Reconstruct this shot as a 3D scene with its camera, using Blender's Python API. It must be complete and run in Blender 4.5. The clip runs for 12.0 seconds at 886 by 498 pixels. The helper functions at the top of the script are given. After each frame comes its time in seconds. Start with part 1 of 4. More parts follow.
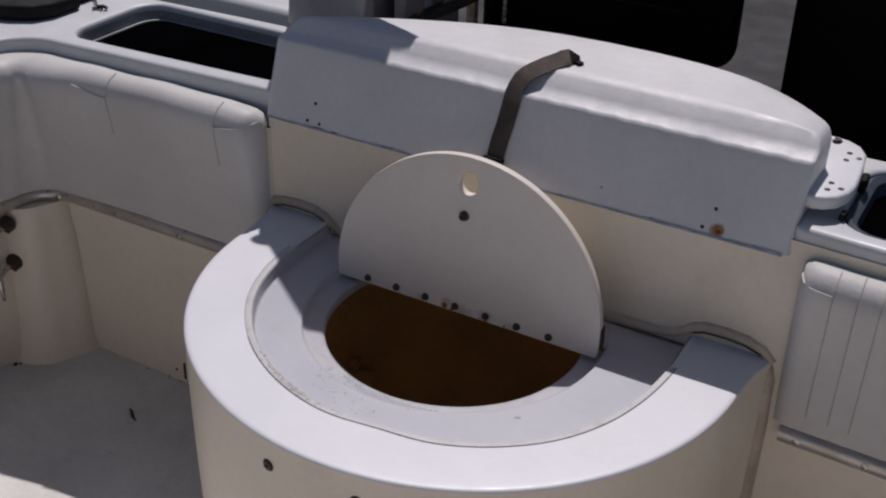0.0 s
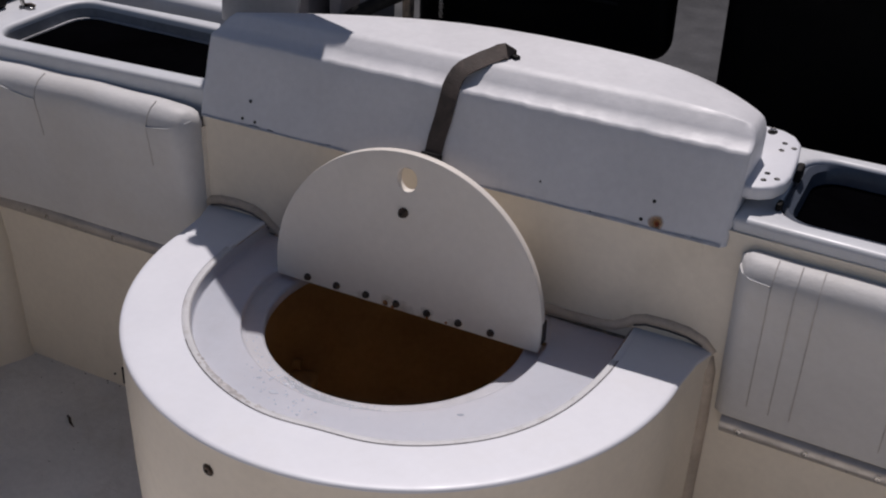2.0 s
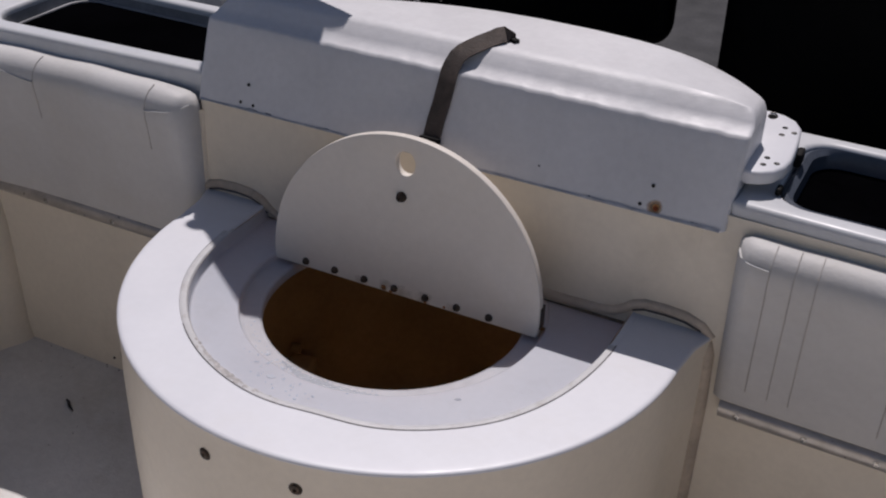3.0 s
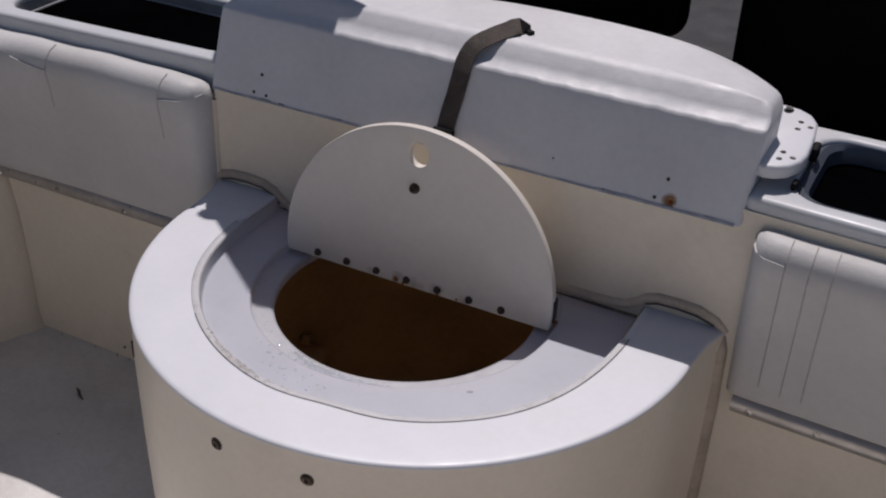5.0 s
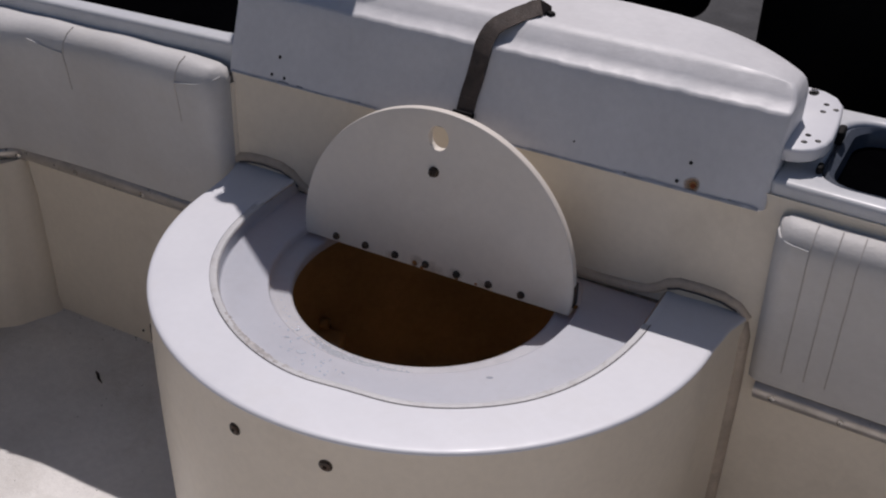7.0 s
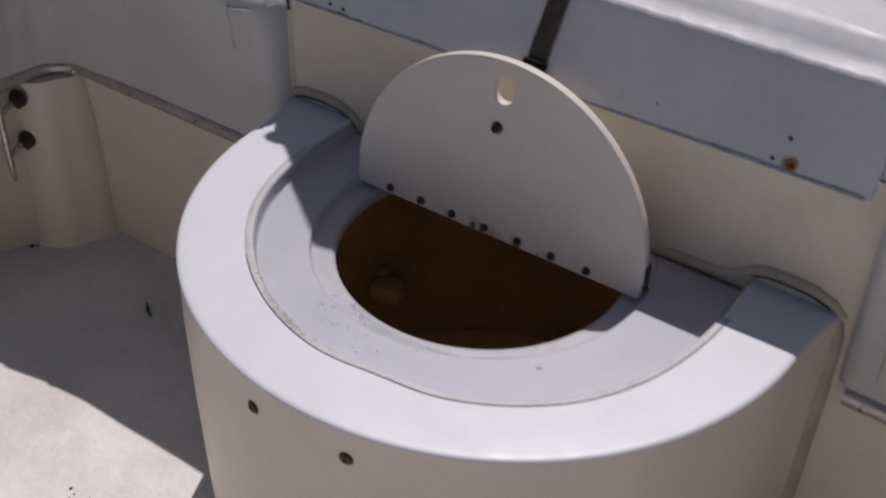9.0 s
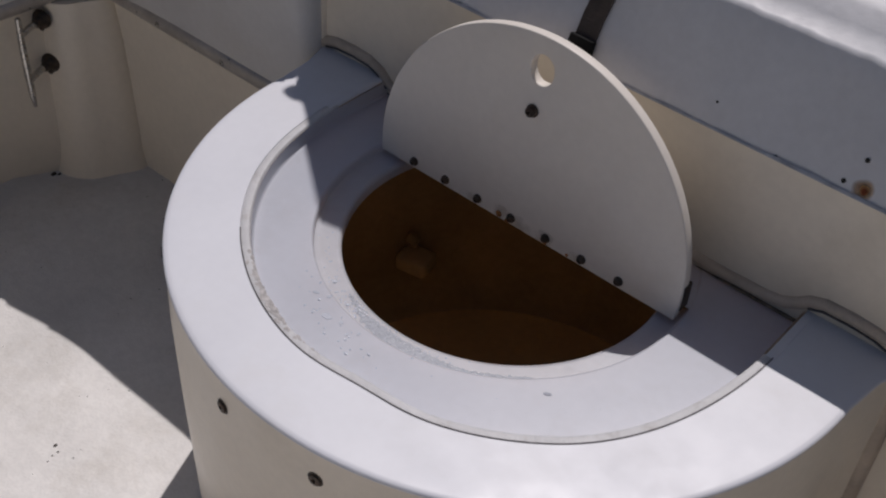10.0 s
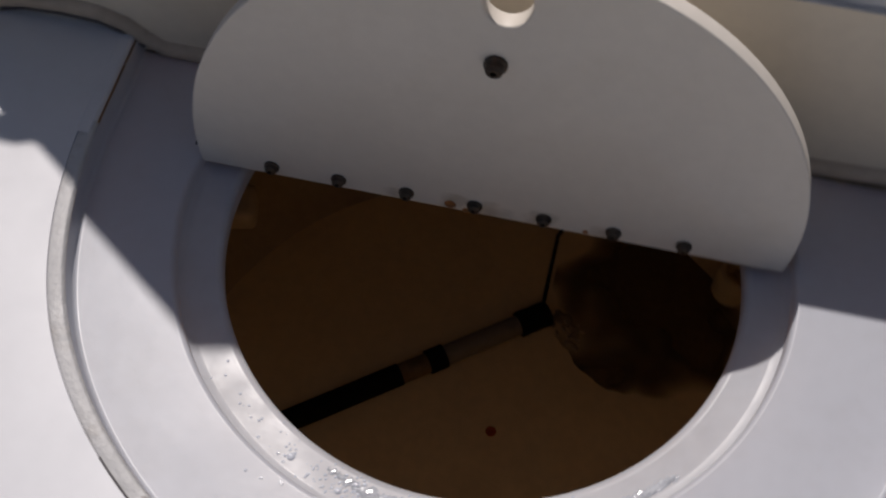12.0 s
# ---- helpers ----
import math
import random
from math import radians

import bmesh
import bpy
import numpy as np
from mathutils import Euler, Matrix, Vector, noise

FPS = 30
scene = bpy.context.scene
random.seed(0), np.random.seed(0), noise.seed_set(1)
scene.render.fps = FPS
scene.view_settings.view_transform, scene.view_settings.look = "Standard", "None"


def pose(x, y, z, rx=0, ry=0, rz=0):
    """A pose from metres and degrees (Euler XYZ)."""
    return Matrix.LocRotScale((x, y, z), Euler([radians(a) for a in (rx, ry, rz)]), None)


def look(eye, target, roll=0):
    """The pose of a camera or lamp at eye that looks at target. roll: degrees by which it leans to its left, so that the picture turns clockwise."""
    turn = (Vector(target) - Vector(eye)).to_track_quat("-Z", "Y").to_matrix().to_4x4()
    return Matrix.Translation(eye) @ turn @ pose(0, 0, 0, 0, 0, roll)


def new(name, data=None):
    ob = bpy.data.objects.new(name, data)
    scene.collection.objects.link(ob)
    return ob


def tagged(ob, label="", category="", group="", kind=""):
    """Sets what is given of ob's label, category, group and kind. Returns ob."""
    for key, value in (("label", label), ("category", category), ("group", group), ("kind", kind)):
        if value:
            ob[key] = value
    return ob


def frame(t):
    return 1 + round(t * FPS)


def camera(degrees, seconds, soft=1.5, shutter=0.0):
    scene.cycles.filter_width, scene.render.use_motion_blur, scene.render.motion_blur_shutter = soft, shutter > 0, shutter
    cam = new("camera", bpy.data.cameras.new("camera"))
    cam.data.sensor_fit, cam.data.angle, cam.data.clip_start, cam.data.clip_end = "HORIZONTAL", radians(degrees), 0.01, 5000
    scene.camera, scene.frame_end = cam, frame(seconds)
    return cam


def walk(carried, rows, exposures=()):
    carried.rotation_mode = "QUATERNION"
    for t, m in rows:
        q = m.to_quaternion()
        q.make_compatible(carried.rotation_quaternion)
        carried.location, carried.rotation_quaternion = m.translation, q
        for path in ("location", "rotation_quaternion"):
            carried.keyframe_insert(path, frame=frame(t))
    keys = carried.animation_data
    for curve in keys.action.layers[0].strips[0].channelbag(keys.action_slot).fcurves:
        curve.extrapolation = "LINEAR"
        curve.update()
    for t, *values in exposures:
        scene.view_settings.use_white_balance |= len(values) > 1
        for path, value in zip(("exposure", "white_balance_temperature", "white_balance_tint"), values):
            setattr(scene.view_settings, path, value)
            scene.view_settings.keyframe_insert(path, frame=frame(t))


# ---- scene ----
cam = camera(42.03, 12.0, 2.1, 0.35)
PATH = [
    (0, (0.6812, -1.2567, 0.9228), (0.0464, -0.1237, 0.1722), 1.49),
    (0.5, (0.6760, -1.2548, 0.9201), (0.0669, -0.1052, 0.1735), 1.56),
    (1, (0.6809, -1.2517, 0.9228), (0.0827, -0.0968, 0.1757), 2.03),
    (1.5, (0.6824, -1.2465, 0.9216), (0.1045, -0.0821, 0.1730), 1.49),
    (2, (0.6810, -1.2422, 0.9191), (0.1113, -0.0778, 0.1644), 1.95),
    (2.5, (0.6790, -1.2373, 0.9161), (0.1155, -0.0758, 0.1522), 2.40),
    (3, (0.6858, -1.2355, 0.9152), (0.1169, -0.0814, 0.1442), 1.98),
    (3.5, (0.6831, -1.2373, 0.9095), (0.1091, -0.0878, 0.1355), 3.14),
    (5.5, (0.6770, -1.2345, 0.9110), (0.0987, -0.0934, 0.1278), 1.90),
    (6, (0.6780, -1.2288, 0.9085), (0.0850, -0.1004, 0.1179), 2.11),
    (6.5, (0.6735, -1.2258, 0.9066), (0.0831, -0.0994, 0.1112), 1.72),
    (8.3, (0.6606, -1.2025, 0.8962), (0.0762, -0.1019, 0.0612), 1.93),
    (8.5, (0.6563, -1.1751, 0.8855), (0.0757, -0.0962, 0.0201), 1.60),
    (8.8, (0.6453, -1.0955, 0.8777), (0.0290, -0.0845, -0.0432), 1.24),
    (9, (0.6357, -1.0331, 0.8881), (-0.0326, -0.0462, -0.0226), 1.69),
    (9.2, (0.6243, -0.9971, 0.8826), (-0.0826, -0.0325, -0.0229), 2.51),
    (9.5, (0.6267, -0.9302, 0.8793), (-0.1166, -0.0055, -0.0385), 2.27),
    (9.8, (0.6194, -0.8787, 0.8643), (-0.1188, 0.0113, -0.0913), 2.63),
    (10, (0.5903, -0.8488, 0.8554), (-0.1182, 0.0242, -0.1376), 3.85),
    (10.2, (0.5348, -0.8146, 0.8369), (-0.1663, 0.0511, -0.1676), 4.25),
    (10.5, (0.4173, -0.7313, 0.8117), (-0.2102, 0.0705, -0.2898), 4.85),
    (10.8, (0.3392, -0.6527, 0.7846), (-0.2115, 0.1206, -0.3768), 2.94),
    (11, (0.2848, -0.5899, 0.7491), (-0.1648, 0.1324, -0.4862), 4.12),
    (11.2, (0.2465, -0.5140, 0.7289), (-0.1771, 0.1666, -0.5389), 1.87),
    (11.5, (0.1805, -0.4502, 0.7195), (-0.2004, 0.1956, -0.5796), 0.51),
    (11.8, (0.1038, -0.4297, 0.7063), (-0.1316, 0.2913, -0.5878), 3.45),
    (12, (0.0556, -0.4457, 0.7061), (-0.0736, 0.2977, -0.5903), 2.62),
]
walk(cam, [(t, look(eye, target, roll)) for t, eye, target, roll in PATH],
     exposures=[(0.0, -0.2, 6530, 18), (0.5, -0.19, 6530, 18), (1.5, -0.12, 6530, 18), (3.0, -0.11, 6530, 18), (5.5, -0.19, 6530, 18), (8.5, -0.2, 6530, 18), (9.5, -0.28, 6530, 17), (11.0, -0.40, 6470, 15), (11.6, -0.41, 6620, 14), (12.0, -0.28, 6800, 15)])

# ---- light ----
SUN_WAY = Vector((0.212, -0.500, -1.0)).normalized()
world = bpy.data.worlds.new("world")
scene.world = world
world.use_nodes = True
wn = world.node_tree
sky = wn.nodes.new("ShaderNodeTexSky")
sky.sky_type = "NISHITA"
sky.sun_disc = False
sky.sun_elevation = radians(61.5)
sky.sun_rotation = radians(-23.0)
wn.links.new(sky.outputs[0], wn.nodes["Background"].inputs[0])
wn.nodes["Background"].inputs[1].default_value = 0.0435
sun_data = bpy.data.lights.new("sun", "SUN")
sun_data.energy = 3.25
sun_data.angle = radians(0.53)
sun_data.color = (1.0, 0.975, 0.94)
sun = new("sun", sun_data)
sun.matrix_world = look(Vector((0, 0, 5)) - SUN_WAY * 3, Vector((0, 0, 5)))


# ---- materials ----
def material(name, color, rough=0.4, metal=0.0, vary=0.08, scale=6.0, fine=90.0, bump=0.05, bump_scale=60.0,
             dirt=None, dirt_amount=0.0, dirt_scale=9.0, coat=0.0, spec=0.5):
    m = bpy.data.materials.new(name)
    m.use_nodes = True
    nt = m.node_tree
    b = nt.nodes["Principled BSDF"]
    tc = nt.nodes.new("ShaderNodeTexCoord")

    def noise_node(s, detail=4.0, rough_=0.55):
        n = nt.nodes.new("ShaderNodeTexNoise")
        n.inputs["Scale"].default_value = s
        n.inputs["Detail"].default_value = detail
        n.inputs["Roughness"].default_value = rough_
        nt.links.new(tc.outputs["Object"], n.inputs["Vector"])
        return n

    def mix(kind, fac, a, c):
        n = nt.nodes.new("ShaderNodeMix")
        n.data_type, n.blend_type = "RGBA", kind
        for sock, val in ((n.inputs[0], fac), (n.inputs[6], a), (n.inputs[7], c)):
            if hasattr(val, "is_linked"):
                nt.links.new(val, sock)
            else:
                sock.default_value = val
        return n.outputs[2]

    def ramp(src, lo, hi, v0, v1):
        n = nt.nodes.new("ShaderNodeMapRange")
        nt.links.new(src, n.inputs[0])
        for k, v in zip((1, 2, 3, 4), (lo, hi, v0, v1)):
            n.inputs[k].default_value = v
        return n.outputs[0]

    big, small = noise_node(scale), noise_node(fine, 3.0)
    dark = tuple(c * (1 - 2.2 * vary) for c in color) + (1,)
    light = tuple(min(1, c * (1 + vary)) for c in color) + (1,)
    col = mix("MIX", ramp(big.outputs[0], 0.3, 0.7, 0, 1), dark, light)
    col = mix("MULTIPLY", 1.0, col, mix("MIX", ramp(small.outputs[0], 0.35, 0.65, 0, 1),
                                        (1 - vary, 1 - vary, 1 - vary, 1), (1, 1, 1, 1)))
    if dirt:
        d = noise_node(dirt_scale, 8.0, 0.7)
        col = mix("MIX", ramp(d.outputs[0], 0.52, 0.72, 0, dirt_amount), col, (*dirt, 1))
    nt.links.new(col, b.inputs["Base Color"])
    nt.links.new(ramp(noise_node(scale * 3, 5).outputs[0], 0.3, 0.7, max(0.02, rough - 0.08), min(1, rough + 0.1)),
                 b.inputs["Roughness"])
    b.inputs["Metallic"].default_value = metal
    b.inputs["Specular IOR Level"].default_value = spec
    b.inputs["Coat Weight"].default_value = coat
    b.inputs["Coat Roughness"].default_value = 0.12
    if bump:
        bn = nt.nodes.new("ShaderNodeBump")
        bn.inputs["Strength"].default_value = bump
        bn.inputs["Distance"].default_value = 0.004
        nt.links.new(noise_node(bump_scale, 4).outputs[0], bn.inputs["Height"])
        nt.links.new(bn.outputs[0], b.inputs["Normal"])
    return m


GEL_RIM = material("gelcoat rim", (0.71, 0.715, 0.75), 0.42, vary=0.018, bump=0.02, bump_scale=30, dirt=(0.62, 0.60, 0.58), dirt_amount=0.25)
GEL_WALL = material("gelcoat cream", (0.77, 0.695, 0.58), 0.38, vary=0.04, scale=3, bump=0.03, bump_scale=14, dirt=(0.52, 0.46, 0.36), dirt_amount=0.35, dirt_scale=5)
GEL_LEDGE = material("gelcoat grey", (0.655, 0.68, 0.75), 0.35, spec=0.5, vary=0.03, scale=2, bump=0.04, bump_scale=40, dirt=(0.5, 0.5, 0.52), dirt_amount=0.3, dirt_scale=14)
def thin_glow(m, color, share):
    """Lets a little light through a thin fibreglass skin."""
    nt = m.node_tree
    out, b = nt.nodes["Material Output"], nt.nodes["Principled BSDF"]
    t, mixer = nt.nodes.new("ShaderNodeBsdfTranslucent"), nt.nodes.new("ShaderNodeMixShader")
    t.inputs[0].default_value = (*color, 1)
    mixer.inputs[0].default_value = share
    nt.links.new(b.outputs[0], mixer.inputs[1])
    nt.links.new(t.outputs[0], mixer.inputs[2])
    nt.links.new(mixer.outputs[0], out.inputs[0])


thin_glow(GEL_LEDGE, (1.0, 0.68, 0.35), 0.25)
GEL_LIP = material("gelcoat lip", (0.645, 0.665, 0.715), 0.36, vary=0.05, scale=12, bump=0.05, bump_scale=50, dirt=(0.54, 0.53, 0.52), dirt_amount=0.3, dirt_scale=22)
thin_glow(GEL_LIP, (1.0, 0.68, 0.35), 0.25)
GEL_BOX = material("gelcoat bluish white", (0.705, 0.70, 0.715), 0.5, vary=0.05, scale=4, bump=0.22, bump_scale=34, dirt=(0.56, 0.58, 0.6), dirt_amount=0.3, dirt_scale=12)
GEL_DECK = material("gelcoat deck", (0.60, 0.61, 0.63), 0.4, vary=0.04, bump=0.03, dirt=(0.5, 0.49, 0.46), dirt_amount=0.3)
SOLE = material("non-skid sole", (0.755, 0.735, 0.71), 0.6, vary=0.07, scale=5, bump=0.25, bump_scale=220, dirt=(0.42, 0.38, 0.32), dirt_amount=0.45, dirt_scale=6)
VINYL = material("white vinyl", (0.575, 0.565, 0.555), 0.58, vary=0.04, scale=5, bump=0.12, bump_scale=180, dirt=(0.52, 0.48, 0.42), dirt_amount=0.3, dirt_scale=4)
BOARD = material("white plastic board", (0.795, 0.735, 0.66), 0.45, vary=0.03, bump=0.04, bump_scale=120, dirt=(0.62, 0.55, 0.44), dirt_amount=0.25, dirt_scale=8)
GASKET = material("grey sealant", (0.57, 0.565, 0.57), 0.5, vary=0.05, scale=9, bump=0.35, bump_scale=150, dirt=(0.38, 0.355, 0.335), dirt_amount=0.8, dirt_scale=34)
CAULK = material("caulk", (0.55, 0.465, 0.375), 0.6, vary=0.1, scale=20, bump=0.2, dirt=(0.2, 0.17, 0.14), dirt_amount=0.6, dirt_scale=18)
GROOVE = material("dark joint", (0.12, 0.11, 0.115), 0.8, vary=0.2, bump=0.1)
# Liner floor is coloured paler than the wall to carry the light on it.
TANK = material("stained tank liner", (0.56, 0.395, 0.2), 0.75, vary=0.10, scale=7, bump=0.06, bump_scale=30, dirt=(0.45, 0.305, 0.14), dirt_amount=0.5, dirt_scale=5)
TANK_FLOOR_LIT = material("stained tank floor, lightened", (0.96, 0.68, 0.35), 0.75, vary=0.07, scale=8, bump=0.05, dirt=(0.68, 0.43, 0.18), dirt_amount=0.4, dirt_scale=4)
PIPE = material("black hose", (0.012, 0.010, 0.008), 0.85, vary=0.2, spec=0.08)
PIPE_GREY = material("grey pipe", (0.25, 0.20, 0.145), 0.6, vary=0.15, dirt=(0.1, 0.06, 0.03), dirt_amount=0.6)
STEEL = material("stainless steel", (0.55, 0.53, 0.5), 0.24, 1.0, vary=0.1, scale=40, bump=0.02)
STEEL_OLD = material("weathered screw", (0.085, 0.064, 0.048), 0.5, 0.45, vary=0.25, scale=120, bump=0.2, bump_scale=300, dirt=(0.16, 0.07, 0.03), dirt_amount=0.7, dirt_scale=90)
ALU = material("aluminium rail", (0.53, 0.495, 0.46), 0.34, 0.6, vary=0.08, scale=25, bump=0.05, bump_scale=200, dirt=(0.35, 0.31, 0.27), dirt_amount=0.5, dirt_scale=20)
STRAP = material("brown webbing", (0.085, 0.064, 0.053), 0.75, vary=0.2, scale=30, bump=0.4, bump_scale=420, dirt=(0.2, 0.155, 0.13), dirt_amount=0.5, dirt_scale=26)
BLACK = material("black paint", (0.003, 0.003, 0.0035), 0.55, vary=0.15, bump=0.03, spec=0.06)
BLACK_RUBBER = material("black rubber", (0.012, 0.011, 0.011), 0.7, vary=0.25, scale=12, bump=0.3, bump_scale=60, spec=0.2)
# Near-black base colour stands in for the deep shade inside the wells.
WELL_SHADE = material("black-shaded well", (0.0015, 0.0015, 0.002), 0.9, vary=0.2, spec=0.0)
WELL_GREY = material("grey well rim", (0.30, 0.305, 0.32), 0.5, vary=0.15, bump=0.1, dirt=(0.12, 0.12, 0.12), dirt_amount=0.5)
WET = material("wet surface", (0.56, 0.58, 0.625), 0.12, vary=0.05, bump=0.9, bump_scale=260, coat=1.0)
GREY_TRIM = material("blue-grey seal", (0.09, 0.105, 0.135), 0.35, vary=0.15, bump=0.1)
ASPHALT = material("asphalt", (0.055, 0.054, 0.056), 0.9, vary=0.2, scale=2, fine=60, bump=0.4, bump_scale=90, dirt=(0.09, 0.088, 0.085), dirt_amount=0.6, dirt_scale=1.2)
BRACKET = material("grey bracket paint", (0.25, 0.24, 0.255), 0.5, vary=0.1)
LID_GREY = material("grey moulded lid", (0.44, 0.43, 0.435), 0.5, vary=0.08, scale=8, bump=0.05)
DARK_HOLE = material("dark hole", (0.02, 0.017, 0.014), 0.8, vary=0.2)
RUST = material("rust", (0.30, 0.065, 0.015), 0.9, vary=0.35, scale=150, bump=0.3, bump_scale=250)
DULL_BROWN = material("dull brown", (0.27, 0.21, 0.155), 0.9, vary=0.3, scale=60, bump=0.3)
SEAM = material("seam thread", (0.50, 0.47, 0.445), 0.7, vary=0.1)
FITTING = material("tan plastic", (0.80, 0.61, 0.36), 0.6, vary=0.1)
ORANGE = material("orange rust stain", (0.42, 0.17, 0.05), 0.9, vary=0.3, scale=120, bump=0.1)
def soft_stain(name, color, centre, r0, r1, amount, wobble=90):
    """A stain that fades out round its centre."""
    m = material(name, color, 0.8, vary=0.08, scale=120, bump=0)
    nt = m.node_tree
    tc, far, wob = nt.nodes.new("ShaderNodeTexCoord"), nt.nodes.new("ShaderNodeVectorMath"), nt.nodes.new("ShaderNodeTexNoise")
    far.operation = "DISTANCE"
    far.inputs[1].default_value = centre
    wob.inputs["Scale"].default_value = wobble
    wob.inputs["Detail"].default_value = 1.0
    total, fade = nt.nodes.new("ShaderNodeMath"), nt.nodes.new("ShaderNodeMapRange")
    total.operation = "MULTIPLY"
    nt.links.new(tc.outputs["Object"], far.inputs[0])
    nt.links.new(tc.outputs["Object"], wob.inputs["Vector"])
    nt.links.new(far.outputs["Value"], total.inputs[0])
    nt.links.new(wob.outputs[0], total.inputs[1])
    for k, v in zip((1, 2, 3, 4), (r0 * 0.5, r1 * 0.5, amount, 0.0)):
        fade.inputs[k].default_value = v
    nt.links.new(total.outputs[0], fade.inputs[0])
    nt.links.new(fade.outputs[0], nt.nodes["Principled BSDF"].inputs["Alpha"])
    return m


RED_RUST = material("red rust", (0.62, 0.10, 0.03), 0.9, vary=0.25, scale=200)
EDGE_WEAR = material("blue-grey worn edge", (0.42, 0.44, 0.49), 0.6, vary=0.15, scale=40, dirt=(0.6, 0.6, 0.62), dirt_amount=0.6, dirt_scale=22)
CHIP = material("chipped paint", (0.26, 0.265, 0.28), 0.7, vary=0.3, scale=80)
MAT_DARK = material("dark slime", (0.26, 0.15, 0.06), 0.6, vary=0.3, scale=14, bump=0.15, dirt=(0.08, 0.045, 0.018), dirt_amount=0.9, dirt_scale=9)
SLIME = soft_stain("slime bed", (0.15, 0.088, 0.036), (0.195, 0.215, -0.45), 0.05, 0.125, 0.95, 16)
SCUM = material("pale scum", (0.42, 0.30, 0.17), 0.7, vary=0.3, scale=60, bump=0.3)
WATER = material("wet gloss", (0.64, 0.665, 0.73), 0.06, vary=0.02, bump=0, coat=1.0)
DAMP = material("damp gelcoat", (0.60, 0.62, 0.68), 0.18, vary=0.05, bump=0.15, bump_scale=120, coat=0.6)
SCUFF = material("brown-grey scuff", (0.535, 0.505, 0.49), 0.85, vary=0.15, scale=150)
DIRT = material("dark grit", (0.05, 0.035, 0.025), 0.9, vary=0.3)


# ---- mesh helpers ----
def mesh_from(verts, faces):
    bm = bmesh.new()
    vs = [bm.verts.new(v) for v in verts]
    for f in faces:
        try:
            bm.faces.new([vs[i] for i in f])
        except ValueError:
            pass
    return bm


def finish(bm, smooth=40):
    bmesh.ops.recalc_face_normals(bm, faces=bm.faces[:])
    for f in bm.faces:
        f.smooth = True
    for e in bm.edges:
        if len(e.link_faces) == 2 and e.calc_face_angle(0) > radians(smooth):
            e.smooth = False


def obj(name, bm, mat, smooth=40):
    finish(bm, smooth)
    me = bpy.data.meshes.new(name)
    bm.to_mesh(me)
    bm.free()
    me.materials.append(mat)
    return new(name, me)


def part(name, bm, mat, parent, label="", smooth=40):
    ob = obj(name, bm, mat, smooth)
    ob.parent = parent
    if label:
        tagged(ob, label)
    return ob


def thing(name, label, category, group="", at=(0, 0, 0)):
    e = new(name)
    e.location = at
    e.empty_display_size = 0.05
    return tagged(e, label, category, group)


def block(x0, x1, y0, y1, z0, z1, bevel=0.0, seg=3):
    bm = bmesh.new()
    bmesh.ops.create_cube(bm, size=1)
    for v in bm.verts:
        v.co = Vector(((x0 + x1) / 2 + v.co.x * (x1 - x0), (y0 + y1) / 2 + v.co.y * (y1 - y0), (z0 + z1) / 2 + v.co.z * (z1 - z0)))
    if bevel:
        bmesh.ops.bevel(bm, geom=bm.edges[:], offset=bevel, segments=seg, profile=0.5, affect="EDGES")
    return bm


def add(bm, other):
    me = bpy.data.meshes.new("tmp")
    other.to_mesh(me)
    other.free()
    bm.from_mesh(me)
    bpy.data.meshes.remove(me)
    return bm


def moved(bm, m):
    bmesh.ops.transform(bm, matrix=m, verts=bm.verts[:])
    return bm


def grid_faces(rows, cols, close=False):
    out = []
    for i in range(rows - 1):
        for j in range(cols if close else cols - 1):
            k = (j + 1) % cols
            out.append((i * cols + j, i * cols + k, (i + 1) * cols + k, (i + 1) * cols + j))
    return out


def rings(loops, caps=True):
    n = len(loops[0])
    verts = [v for l in loops for v in l]
    faces = grid_faces(len(loops), n, True)
    if caps:
        faces += [tuple(range(n)), tuple((len(loops) - 1) * n + i for i in range(n))]
    return mesh_from(verts, faces)


def lathe(profile, n=24, m=None):
    loops = [[(r * math.cos(2 * math.pi * k / n), r * math.sin(2 * math.pi * k / n), z) for k in range(n)] for r, z in profile]
    bm = rings(loops)
    return moved(bm, m) if m else bm


def tube(points, r, n=10, caps=True):
    pts = [Vector(p) for p in points]
    loops, up = [], Vector((0, 0, 1))
    for i, p in enumerate(pts):
        d = (pts[min(i + 1, len(pts) - 1)] - pts[max(i - 1, 0)]).normalized()
        if abs(d.dot(up)) > 0.95:
            up = Vector((1, 0, 0))
        a = d.cross(up).normalized()
        b = a.cross(d)
        rr = r[i] if isinstance(r, (list, tuple)) else r
        loops.append([p + a * rr * math.cos(2 * math.pi * k / n) + b * rr * math.sin(2 * math.pi * k / n) for k in range(n)])
    return rings(loops, caps)


def sweep(path, section):
    """section: (out, z) pairs; path: plan points with the cockpit to its right hand; open strip with end caps."""
    loops = []
    for i, (x, y) in enumerate(path):
        a, b = Vector(path[max(i - 1, 0)]), Vector(path[min(i + 1, len(path) - 1)])
        d = (b - a).normalized()
        nrm = Vector((-d.y, d.x))
        sec = section(i, x, y) if callable(section) else section
        loops.append([(x + nrm.x * o, y + nrm.y * o, z) for o, z in sec])
    return rings(loops)


